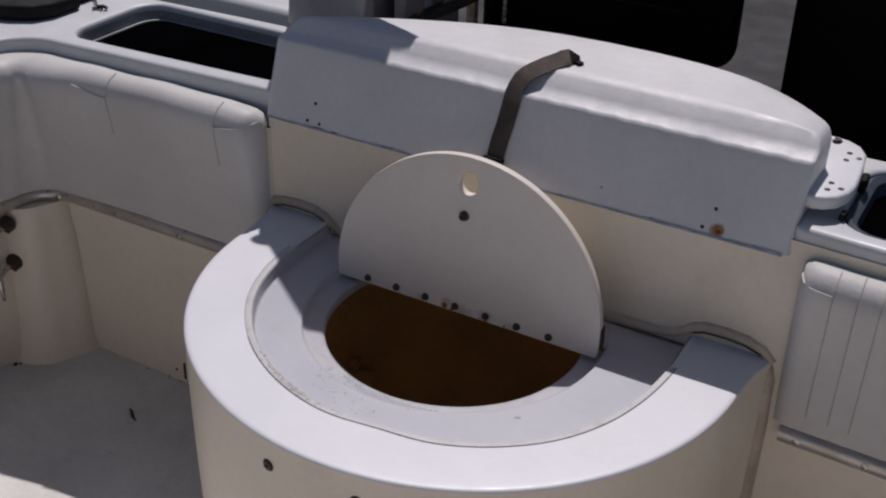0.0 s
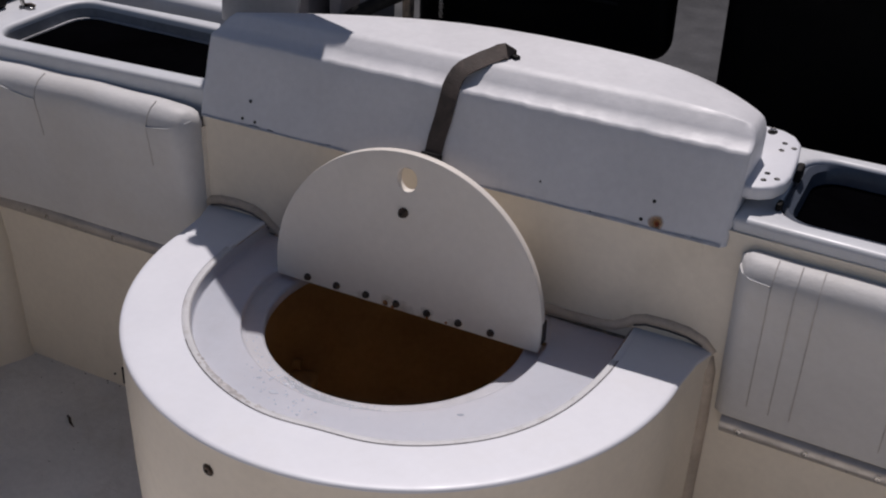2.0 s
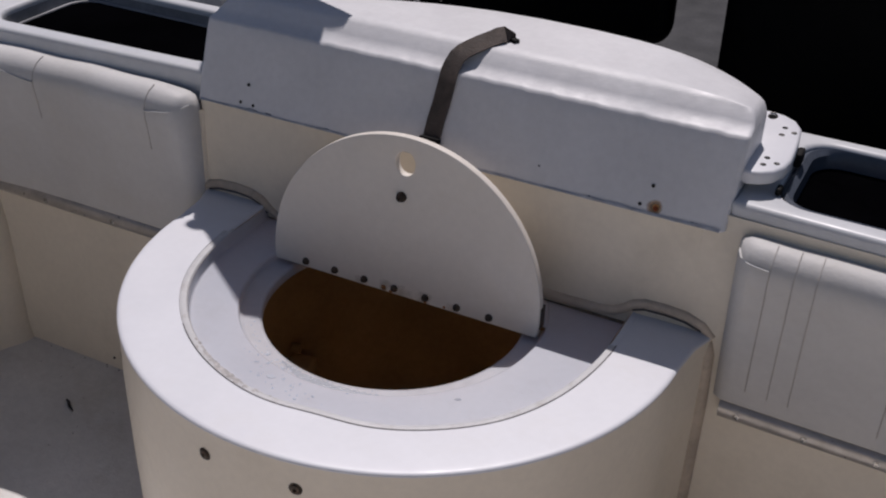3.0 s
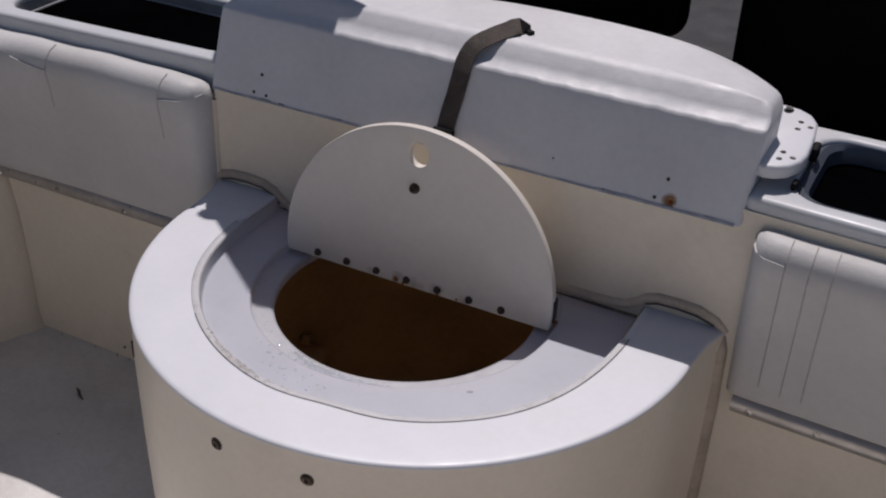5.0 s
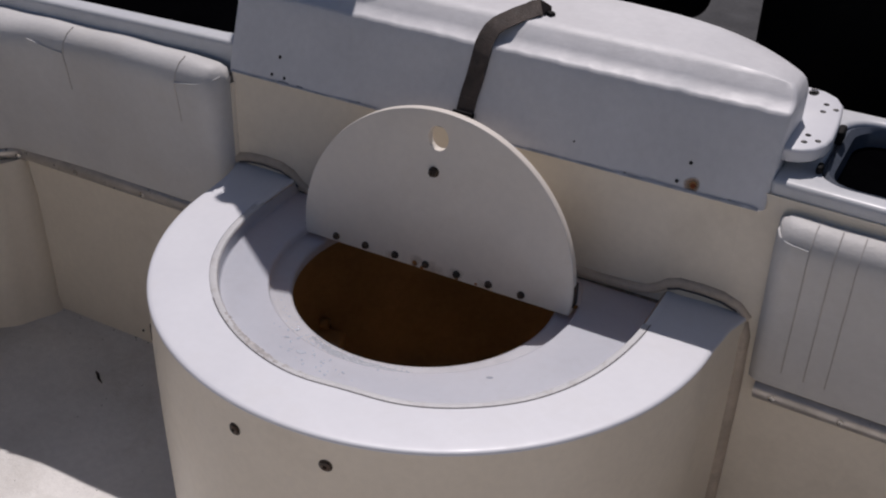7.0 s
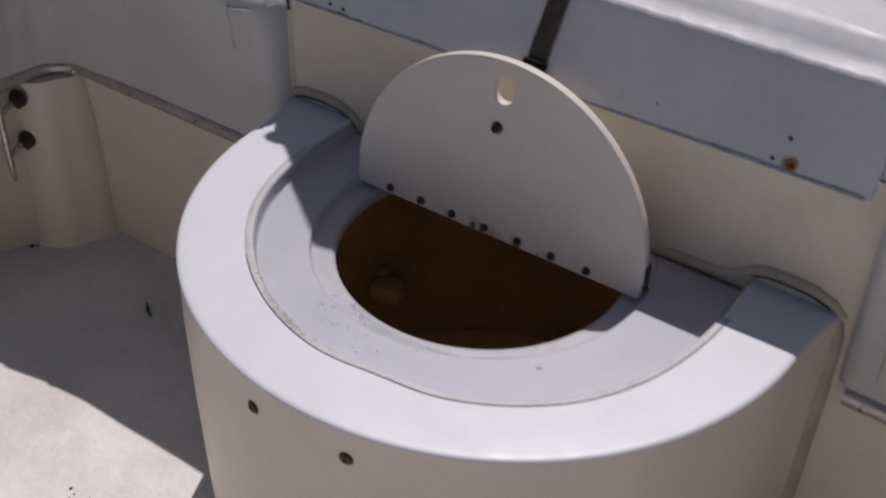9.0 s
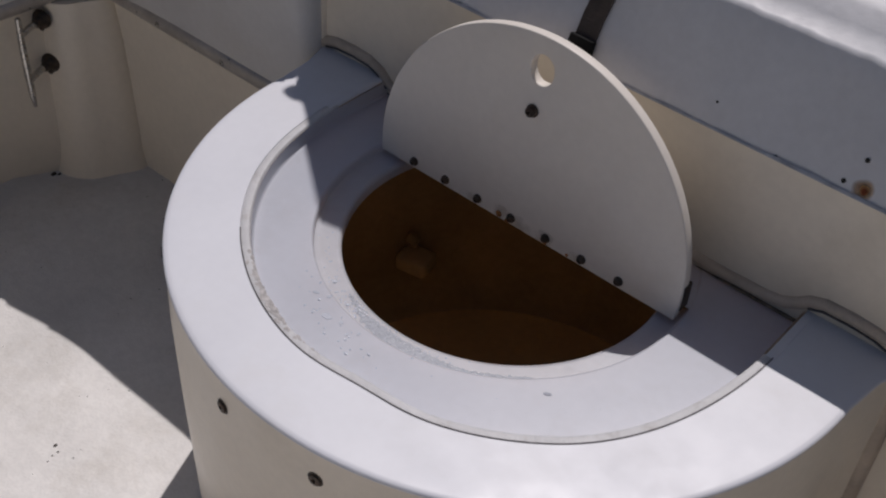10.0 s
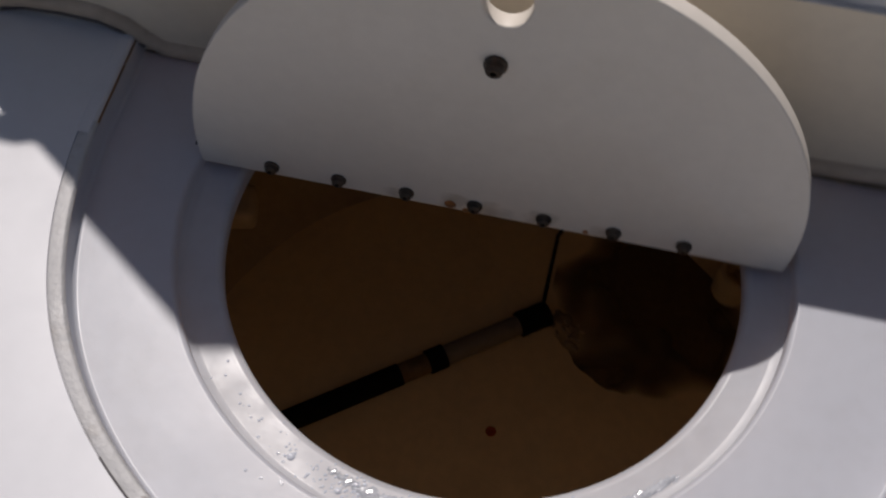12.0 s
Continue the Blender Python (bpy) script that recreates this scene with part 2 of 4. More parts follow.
def rounded(x0, x1, y0, y1, r, n=6):
    out = []
    for cx, cy, a0 in ((x1 - r, y1 - r, 0), (x0 + r, y1 - r, 90), (x0 + r, y0 + r, 180), (x1 - r, y0 + r, 270)):
        out += [(cx + r * math.cos(radians(a0 + 90 * k / n)), cy + r * math.sin(radians(a0 + 90 * k / n))) for k in range(n + 1)]
    return out


def slab(outline, holes, z0, z1, bevel=0.0):
    """A flat plate with holes, from z0 up to z1."""
    bm = bmesh.new()
    edges = []
    for loop in [outline] + list(holes):
        vs = [bm.verts.new((x, y, z0)) for x, y in loop]
        edges += [bm.edges.new((vs[i], vs[(i + 1) % len(vs)])) for i in range(len(vs))]
    bmesh.ops.triangle_fill(bm, use_beauty=True, edges=edges)
    ex = bmesh.ops.extrude_face_region(bm, geom=bm.faces[:])
    bmesh.ops.translate(bm, vec=(0, 0, z1 - z0), verts=[g for g in ex["geom"] if isinstance(g, bmesh.types.BMVert)])
    bmesh.ops.recalc_face_normals(bm, faces=bm.faces[:])
    if bevel:
        sharp = [e for e in bm.edges if len(e.link_faces) == 2 and e.calc_face_angle(0) > 1.2]
        bmesh.ops.bevel(bm, geom=sharp, offset=bevel, segments=3, profile=0.5, affect="EDGES")
    return bm


def bent_path():
    """The inner line of the cockpit: along the transom to port, round the corner, forward along the port side."""
    p = [(-0.392, 0.0858)] + [(-0.395 - 0.053 * k, 0.08) for k in range(9)]
    p += [(-0.86 - 0.085 * math.sin(radians(a)), -0.005 + 0.085 * math.cos(radians(a))) for a in range(0, 90, 9)]
    p += [(-0.9455 - 0.006 * k, -0.01 - 0.1 * k) for k in range(16)]
    return p


# ---- structure ----
FLOOR_Z = -0.437
tagged(obj("ground", block(-60, 60, -60, 60, -1.45, -1.3), ASPHALT), "grey asphalt ground under the boat", "ground", kind="structure")
bay = [(0.025 + 0.392 * math.cos(t), -0.009 + 0.392 * math.sin(t)) for t in np.linspace(2 * math.pi, math.pi, 40)]
sole = slab([(-1.25, -2.7), (1.45, -2.7), (1.45, 0.12), (0.417, 0.12)] + bay + [(-0.367, 0.12), (-1.25, 0.12)], [], FLOOR_Z - 0.04, FLOOR_Z)
tagged(obj("floor", sole, SOLE), "cream non-skid cockpit sole with dirt and grit", "floor", kind="structure")
tagged(obj("wall_transom", block(-0.398, 0.47, 0.085, 0.13, -0.03, 0.187, 0.003), GEL_WALL), "cream fibreglass transom wall behind the bait tank", "wall", kind="structure")

inner = bent_path()
def port_section(i, x, y):
    flare = -0.045 if y < -0.01 else 0.0
    return [(flare, FLOOR_Z - 0.01), (0, -0.1), (0, 0.15), (0.0, 0.16), (-0.06, 0.16), (-0.06, FLOOR_Z - 0.01)]


tagged(obj("wall_port", sweep(inner, port_section), GEL_WALL), "cream fibreglass cockpit wall with a rounded corner", "wall", kind="structure")
# corner column
def swell(k):
    """Blends the column's inner side into the wall."""
    a = (9 * k + 180) % 360 - 180
    s = min(1.0, max(0.0, (a + 15) / 45)) if a < 90 else 0.0
    return 1 + 0.38 * s * s * (3 - 2 * s)


col = [[(cx + r * swell(k) * math.cos(radians(9 * k)), cy + r * swell(k) * math.sin(radians(9 * k)), z) for k in range(40)]
       for cx, cy, r, z in ((-0.958, 0.038, 0.080, FLOOR_Z - 0.005), (-0.958, 0.038, 0.076, FLOOR_Z + 0.008), (-0.957, 0.038, 0.072, FLOOR_Z + 0.03), (-0.956, 0.039, 0.069, -0.30), (-0.955, 0.040, 0.065, -0.18), (-0.954, 0.041, 0.057, -0.100))]
tagged(obj("corner_column", rings(col), GEL_WALL), "rounded cream fibreglass column in the cockpit corner", "column", kind="structure")
right_path = [(1.33, -2.6), (1.33, -0.3), (1.3, -0.15), (1.22, -0.03), (1.1, 0.04), (0.95, 0.066), (0.7, 0.074), (0.455, 0.083), (0.40, 0.0855)]
wall_sec_r = [(0, FLOOR_Z - 0.01), (0, 0.206), (-0.05, 0.206), (-0.05, FLOOR_Z - 0.01)]
tagged(obj("wall_starboard", sweep(right_path, wall_sec_r), GEL_WALL), "cream fibreglass cockpit wall under the padded bolster", "wall", kind="structure")
tagged(obj("wall_forward", block(-1.25, 1.45, -2.7, -2.62, FLOOR_Z - 0.02, 0.35, 0.01), GEL_WALL), "cream fibreglass bulkhead closing the cockpit", "wall", kind="structure")
tagged(obj("hull", block(-1.3, 1.5, -2.75, 0.2, -1.0, FLOOR_Z - 0.05, 0.05), GEL_DECK), "white fibreglass hull under the cockpit", "hull", kind="structure")

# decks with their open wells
def deck(name, outline, well, z, label, lip=0.035, well_mat=WELL_SHADE, bevel=0.008, trim=WELL_GREY, seal=None, thick=0.075):
    d = tagged(obj(name, slab(outline, [well], z - thick, z, bevel), GEL_DECK), label, "deck", kind="structure")
    n = len(well)
    cx, cy = sum(p[0] for p in well) / n, sum(p[1] for p in well) / n
    def inset(k, zz):
        return [(cx + (x - cx) * k, cy + (y - cy) * k, zz) for x, y in well]
    part("well_rim", rings([inset(0.998, z - 0.012), inset(0.985, z - lip), inset(0.95, z - lip - 0.002)], False), trim, d)
    if seal:
        part("well_seal", rings([inset(0.99, z - 0.006), inset(0.965, z - 0.003), inset(0.93, z - 0.010), inset(0.92, z - 0.03)], False), seal, d, "blue-grey rubber seal")
    ring = inset(0.947, z - lip + 0.001)
    part("well_bead", tube(ring + ring[:1], 0.0028, 8, False), seal or trim, d, "glossy bead round the well")
    part("well_inside", rings([inset(0.955, z - lip), inset(0.94, z - 0.36), inset(0.5, z - 0.38)]), well_mat, d, "empty well, its deep shade painted black")
    return d

front_l = [(x - 0.004, y + (0.003 + 0.06 * (x + 0.788) if y > 0.0 else -0.004)) for x, y in inner]
deck_l = front_l + [(-1.32, -1.56), (-1.32, 0.2), (-1.2, 0.31), (-1.0, 0.345), (-0.62, 0.365), (-0.40, 0.37)]
well_l = [(x, y + 0.06 * (x + 0.46) * (1 - (y - 0.14) / 0.195)) for x, y in rounded(-0.868, -0.40, 0.14, 0.335, 0.045)]
deck("deck_port", deck_l, well_l, 0.215, "white fibreglass coaming deck with an open black-shaded well", 0.03)
deck_r = [(0.440, 0.087), (0.7, 0.076), (0.95, 0.067), (1.1, 0.045), (1.225, -0.02), (1.295, -0.15), (1.325, -0.3), (1.325, -2.6), (1.6, -2.6), (1.6, 0.2), (1.5, 0.352), (0.440, 0.352)]
well_r = [(x, y - 0.02 * (x - 0.5)) for x, y in rounded(0.487, 0.95, 0.116, 0.325, 0.045)]
deck("deck_starboard", deck_r, well_r, 0.225, "white fibreglass coaming deck with a sealed black-shaded well", 0.03, seal=GREY_TRIM, thick=0.040)
tagged(obj("transom_top", block(-0.405, 0.43, 0.128, 0.405, 0.0, 0.185, 0.004), GEL_DECK), "white transom top under the box", "deck", kind="structure")
tagged(obj("bulwark", block(-1.5, -0.52, 0.50, 0.60, -0.6, 0.185, 0.02), GEL_DECK), "white bulwark behind the coaming deck, its near side in shade", "wall", kind="structure")

# ---- bait tank ----
TX, TY, YB = 0.025, -0.009, 0.088
HX, HY = 0.013, -0.023
GX, GY = 0.0295, -0.003


def ease(a, b, v):
    t = min(1.0, max(0.0, (v - a) / (b - a)))
    return t * t * (3 - 2 * t)


def sag(deg):
    """How far the hand-laid inner edge of the rim strays from its circle."""
    return -0.0075 * math.exp(-((deg - 277) / 10) ** 2) - 0.0145 * ease(312, 354, deg) - 0.005 * (1 - ease(186, 214, deg))


def sway(r, cx, deg):
    if cx == GX:
        return r + sag(deg)
    if r > 0.37:
        return r + 0.004 * math.cos(radians(deg)) ** 2
    return r


def arc_sheet(profile, n=120, back=YB, straight=True, only="", start=180):
    """Sheet turned about the tank's axis, cut off at the transom wall. profile: (r, z) or (r, z, cx, cy)."""
    loops = []
    for p in profile:
        r, z = p[0], p[1]
        cx, cy = (p[2], p[3]) if len(p) > 2 else (TX, TY)
        if straight:
            arc = [(cx + sway(r, cx, math.degrees(t)) * math.cos(t), cy + sway(r, cx, math.degrees(t)) * math.sin(t), z) for t in np.linspace(radians(start), 2 * math.pi, n - 2)]
            rl, rr = sway(r, cx, 180), sway(r, cx, 360)
            if only == "port":
                loops.append([(cx - rl, back, z), (cx - rl, cy - 0.012, z)])
            elif only == "starboard":
                loops.append([(cx + rr, cy - 0.002, z), (cx + rr, back, z)])
            else:
                f = 0.02 if r > 0.37 else 0.0
                ym = cy + (back - cy) * 0.55
                loops.append(arc if only == "arc" else [(cx - rl - f, back, z), (cx - rl - f * 0.3, ym, z)] + arc + [(cx + rr + f * 0.3, ym, z), (cx + rr + f, back, z)])
        else:
            a = math.asin(min(1, (back - cy) / r))
            loops.append([(cx + r * math.cos(t), cy + r * math.sin(t), z) for t in np.linspace(math.pi - a, 2 * math.pi + a, n)])
    return mesh_from([v for l in loops for v in l], grid_faces(len(loops), len(loops[0])))


tank = thing("bait_tank", "round white fibreglass bait tank built against the transom", "bait tank", at=(TX, TY, FLOOR_Z))


def put(name, bm, mat, parent, label="", smooth=40):
    """A part given in world coordinates."""
    ob = obj(name, bm, mat, smooth)
    off = Vector((0, 0, 0))
    q = parent
    while q:
        off += q.location
        q = q.parent
    ob.parent = parent
    ob.location = -off
    if label:
        tagged(ob, label)
    return ob


body_prof = [(0.394, FLOOR_Z - 0.005), (0.3965, -0.36), (0.3985, -0.28), (0.4005, -0.185), (0.4015, -0.06), (0.4002, -0.01), (0.4006, 0.0163)]
put("tank_wall", arc_sheet(body_prof), GEL_WALL, tank)
rim_prof = [(0.4007, 0.0158), (0.4010, 0.0168), (0.4002, 0.0186), (0.3982, 0.0199), (0.394, 0.0203), (0.388, 0.0204), (0.36, 0.0205), (0.3268, 0.020, GX, GY), (0.3258, 0.016, GX, GY)]
put("rim", arc_sheet(rim_prof), GEL_RIM, tank, "glossy white rim", 60)
put("joint", arc_sheet([(0.3268, 0.0206, GX, GY), (0.3254, 0.0206, GX, GY)], 120, YB, True, "arc", 228), GROOVE, tank, "thin dark joint inside the rim")
gask = [(r, z, GX, GY) for r, z in ((0.3266, 0.0176), (0.3260, 0.0196), (0.3250, 0.0199), (0.3205, 0.0200), (0.3172, 0.0199), (0.3164, 0.0195), (0.3152, 0.016))]
for side in ("port", "starboard"):
    put("rim_edge", arc_sheet([(r + 0.002, z + 0.0006, cx, cy) for r, z, cx, cy in gask], 10, YB, True, side), GEL_RIM, tank, "", 60)
put("gasket", arc_sheet(gask, 162, YB, True, "arc"), GASKET, tank, "worn grey sealant band with stains", 60)
LZ = -0.002
ledge_prof = [(0.3152, 0.017, GX, GY), (0.3147, 0.002, GX, GY), (0.3138, -0.001, GX, GY), (0.3122, LZ, GX, GY), (0.3112, LZ, GX, GY), (0.298, LZ, GX, GY), (0.27, LZ, 0.02, -0.014)]
lb = arc_sheet(ledge_prof)
inner_prof = [(0.27, LZ, 0.02, -0.014), (0.232, LZ, HX, HY), (0.2245, LZ, HX, HY), (0.2235, LZ, HX, HY), (0.2215, -0.0032, HX, HY), (0.2206, -0.006, HX, HY), (0.2203, -0.0145, HX, HY)]
add(lb, arc_sheet(inner_prof, 120, YB, False))
a_end = math.asin((YB + 0.014) / 0.27)
for side in (-1, 1):
    fill = [(0.02 + side * 0.27 * math.cos(t), -0.014 + 0.27 * math.sin(t), LZ) for t in np.linspace(0, a_end, 14)] + [(0.02 + side * 0.27, YB, LZ)]
    add(lb, mesh_from(fill, [(i, i + 1, 14) for i in range(13)]))
cols = 40
xs = np.linspace(-0.2065, 0.2325, cols)
back_rows = []
for k in range(5):
    back_rows.append([(x, 0.02 + (max(0.021, min(0.09, HY + math.sqrt(max(0.0, 0.2215 ** 2 - (x - HX) ** 2)))) - 0.02) * k / 4, -0.0026) for x in xs])
add(lb, mesh_from([v for r in back_rows for v in r], grid_faces(5, cols)))
put("ledge", lb, GEL_LEDGE, tank, "smooth grey-white ledge round the opening", 60)
lip = [(0.2210, -0.0140, HX, HY), (0.215, -0.0165, HX, HY), (0.2141, -0.0165, HX, HY), (0.1948, -0.0165, HX, HY), (0.194, -0.0165, HX, HY), (0.190, -0.018, HX, HY), (0.189, -0.022, HX, HY), (0.1895, -0.032, HX, HY), (0.23, -0.034, HX, HY)]
put("lip", arc_sheet(lip, 120, 0.03, False), GEL_LIP, tank, "recessed lip that carries the hatch", 60)
# liner: walls and floor
TFZ = -0.452
LX, LY, LR = 0.02, -0.005, 0.365
def liner_ring(r, z, n=72):
    return [(LX + r * math.cos(2 * math.pi * k / n), LY + r * math.sin(2 * math.pi * k / n), z) for k in range(n)]


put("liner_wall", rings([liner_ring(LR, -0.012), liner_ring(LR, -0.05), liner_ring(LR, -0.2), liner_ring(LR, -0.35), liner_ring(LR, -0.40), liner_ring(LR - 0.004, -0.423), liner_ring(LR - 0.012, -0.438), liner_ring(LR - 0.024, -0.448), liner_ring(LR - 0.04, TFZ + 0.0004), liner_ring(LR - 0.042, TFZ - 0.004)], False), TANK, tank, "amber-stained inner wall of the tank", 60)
put("liner_floor", mesh_from(liner_ring(LR - 0.03, TFZ), [tuple(range(72))]), TANK_FLOOR_LIT, tank, "tan stained tank bottom, coloured lighter for the light on it")


def screw(r=0.0052, h=0.003, n=14):
    """Pan-head screw with a recess, looking along +z."""
    bm = lathe([(r * 1.25, 0.0), (r * 1.25, h * 0.25), (r, h * 0.35), (r * 0.92, h * 0.8), (r * 0.6, h), (r * 0.35, h), (r * 0.28, h * 0.45)], n)
    return bm


def facing(p, d):
    return Matrix.Translation(p) @ Vector(d).to_track_quat("Z", "Y").to_matrix().to_4x4()


for x in (-0.034, 0.094):
    a = math.atan2(-math.sqrt(0.397 ** 2 - (x - TX) ** 2), x - TX)
    d = Vector((math.cos(a), math.sin(a), 0))
    put("screw", moved(screw(0.0072, 0.004), facing(Vector((TX, TY, -0.022)) + d * 0.3998, d)), STEEL_OLD, tank, "weathered screw in the tank wall")

# ---- hatch ----
LEAN = 0.079
LID_M = Matrix.Rotation(-LEAN, 4, "X")
hatch = thing("tank_hatch", "white plastic half-round hatch standing open on its hinge", "hatch")


def lid_panel():
    r, cx, cv = 0.218, 0.009, 0.019
    a0 = math.asin((-0.0098 - cv) / r)
    out = [(cx + r * math.cos(t), cv + r * math.sin(t)) for t in np.linspace(a0, math.pi - a0, 72)]
    hole = [(0.007 + 0.0155 * math.cos(t), 0.198 + 0.018 * math.sin(t)) for t in np.linspace(0, 2 * math.pi, 24, endpoint=False)]
    bm = slab(out, [hole], 0, 0.013, 0.0015)
    # plate lies in x, v: stand it up with its inner side towards -y
    return moved(bm, LID_M @ Matrix.Rotation(radians(90), 4, "X") @ Matrix.Translation((0, 0, -0.013)))


panel = put("panel", lid_panel(), BOARD, hatch)
for k in range(-3, 4):
    put("screw", moved(screw(0.0046, 0.006), LID_M @ facing((k * 0.0508, 0, 0.0), (0, -1, 0))), STEEL_OLD, panel, "rusty hinge screw")
put("bolt", moved(screw(0.0062, 0.009), LID_M @ facing((0.004, 0, 0.1475), (0, -1, 0))), STEEL_OLD, panel, "dark bolt end under the finger hole")
put("hinge", block(-0.2, 0.22, 0.0145, 0.022, -0.012, -0.003, 0.002), STEEL, hatch, "stainless piano hinge")
put("latch_plate", block(0.2235, 0.2275, 0.006, 0.022, 0.0, 0.034, 0.001), STEEL_OLD, hatch, "dark metal plate on the hatch edge")

# ---- transom box ----
box = thing("transom_box", "long bluish-white fibreglass box with a rounded back and screw holes", "box", at=(0.02, 0.2, 0.185))
def d_ring(x0, x1, yf, ym, yb, z, crown=0.0, n=28):
    """D-shaped outline: straight front, ends, bowed back."""
    pts = []
    rc = 0.0065
    for cx, cy, a0 in ((x0 + rc, yf + rc, 180), (x1 - rc, yf + rc, 270)):
        pts += [(cx + rc * math.cos(radians(a0 + 15 * k)), cy + rc * math.sin(radians(a0 + 15 * k))) for k in range(7)]
    pts[7:7] = [(x0 + rc + (x1 - x0 - 2 * rc) * k / 150, yf) for k in range(1, 150)]
    xc = x0 + (x1 - x0) * 0.57
    for k in range(n + 1):
        t = math.pi * k / n
        c, s = math.cos(t), math.sin(t)
        if c > 0:
            u = c ** 0.6
            x = xc + (x1 - xc) * u
        else:
            u = (-c) ** 0.8
            x = xc - (xc - x0) * u
        y0 = max(ym + 0.05 * (x - xc), yf + rc + 0.002)
        pts.append((x, y0 + (yb - y0) * (1 - u ** (3.4 if c > 0 else 1.9))))
    return [(x, y, z) for x, y in pts]


def box_shell():
    spec = [(-0.388, 0.437, 0.079, 0.19, 0.335, 0.180), (-0.393, 0.441, 0.074, 0.19, 0.339, 0.185), (-0.396, 0.442, 0.0845, 0.19, 0.340, 0.21),
            (-0.400, 0.443, 0.1145, 0.19, 0.340, 0.282), (-0.400, 0.443, 0.1200, 0.19, 0.340, 0.2950), (-0.4, 0.443, 0.1222, 0.19, 0.340, 0.2984), (-0.399, 0.443, 0.1262, 0.19, 0.340, 0.3000), (-0.398, 0.442, 0.1400, 0.19, 0.339, 0.3038),
            (-0.394, 0.440, 0.1480, 0.19, 0.336, 0.3100), (-0.390, 0.437, 0.1550, 0.19, 0.332, 0.3162), (-0.384, 0.431, 0.1640, 0.19, 0.328, 0.3216)]
    loops = [d_ring(*s) for s in spec]
    for k, z in ((0.9, 0.3262), (0.6, 0.3272), (0.25, 0.3276)):
        loops.append([(0.03 + (x - 0.03) * k, 0.225 + (y - 0.225) * k, z) for x, y, _ in loops[10]])
    for i, amp in ((0, 0.0014), (1, 0.0016), (3, 0.0006), (4, 0.0016), (5, 0.0016), (6, 0.0016), (7, 0.0012), (8, 0.001), (9, 0.0008)):
        for j in range(7, 156):
            x, y, z = loops[i][j]
            w = noise.noise(Vector((x * 42, min(i, 4) * 3.7, 0))) + 0.7 * noise.noise(Vector((x * 120, min(i, 4) * 3.7, 4)))
            loops[i][j] = (x, y + 0.42 * amp * w, z + amp * w)
    return rings(loops)


shell = put("shell", box_shell(), GEL_BOX, box, "", 50)


def on_front(x, z, lift=0.0006):
    """A place on the box's sloping front."""
    y = 0.074 + (z - 0.185) * 0.418
    return Vector((x, y - lift, z))


FRONT_N = Vector((0, -1, 0.418)).normalized()
def dot(p, n, r, mat, name, parent, label=""):
    bm = lathe([(r, 0.0), (r * 0.9, 0.0005), (r * 0.3, 0.0006)], 12)
    return put(name, moved(bm, facing(p, n)), mat, parent, label)


for x, z, r in ((-0.305, 0.220, 0.0028), (-0.314, 0.194, 0.0026), (-0.291, 0.193, 0.0026), (0.337, 0.219, 0.0026), (0.325, 0.194, 0.0026), (0.177, 0.209, 0.0014)):
    dot(on_front(x, z), FRONT_N, r, DARK_HOLE, "screw_hole", shell, "small dark screw hole")
dot(on_front(0.347, 0.193), FRONT_N, 0.0034, RUST, "rust_screw", shell, "rusted screw with a brown stain")

# ---- strap ----
strap_pts = [(0.010, 0.0795, 0.197), (0.012, 0.085, 0.2105), (0.013, 0.0945, 0.233), (0.016, 0.104, 0.256), (0.018, 0.1155, 0.284), (0.0180, 0.1235, 0.2990), (0.0192, 0.1302, 0.3070), (0.0222, 0.1378, 0.3158), (0.0268, 0.1455, 0.3212), (0.0330, 0.1540, 0.3248), (0.044, 0.173, 0.3295), (0.054, 0.189, 0.3325), (0.0590, 0.196, 0.3350), (0.0635, 0.2015, 0.3350), (0.0660, 0.2045, 0.3320), (0.0665, 0.205, 0.3275)]
def strap_mesh():
    w, th = 0.0134, 0.0022
    loops = []
    for i, p in enumerate(strap_pts):
        p = Vector(p)
        d = (Vector(strap_pts[min(i + 1, len(strap_pts) - 1)]) - Vector(strap_pts[max(i - 1, 0)])).normalized()
        side = d.cross(Vector((0, -0.7, 0.7))).normalized()
        nn = side.cross(d).normalized()
        p = p + nn * 0.0015
        loops.append([p - side * w, p + side * w, p + side * w + nn * th, p - side * w + nn * th])
    return rings(loops)


strap = thing("strap", "brown webbing strap hanging over the box front", "strap", at=(0.04, 0.1, 0.3))
put("webbing", strap_mesh(), STRAP, strap, "", 30)
put("buckle", moved(block(-0.016, 0.016, -0.004, 0.004, -0.014, 0.014, 0.002), Matrix.Translation((0.012, 0.0735, 0.201)) @ Matrix.Rotation(radians(-22), 4, "X")), BLACK_RUBBER, strap, "dark metal end piece")
put("end_loop", moved(block(-0.012, 0.012, -0.005, 0.005, -0.002, 0.006, 0.002), Matrix.Translation((0.0735, 0.2070, 0.3268)) @ Matrix.Rotation(radians(-30), 4, "Z")), BLACK_RUBBER, strap, "dark fixing at the strap end")

# ---- bolsters and rails ----
def bolster_section(bottom, top):
    return [(0, bottom), (0.30, bottom), (0.40, bottom + 0.012), (0.52, bottom + 0.05), (0.72, bottom + 0.13), (0.93, top - 0.062), (1.0, top - 0.043),
            (0.99, top - 0.031), (0.91, top - 0.017), (0.68, top - 0.006), (0.34, top), (0, top - 0.003), (-0.3, top - 0.006)]


def bolster_out(z, bottom, top):
    sec = bolster_section(bottom, top)[1:9]
    return float(np.interp(z, [q[1] for q in sec], [q[0] for q in sec]))


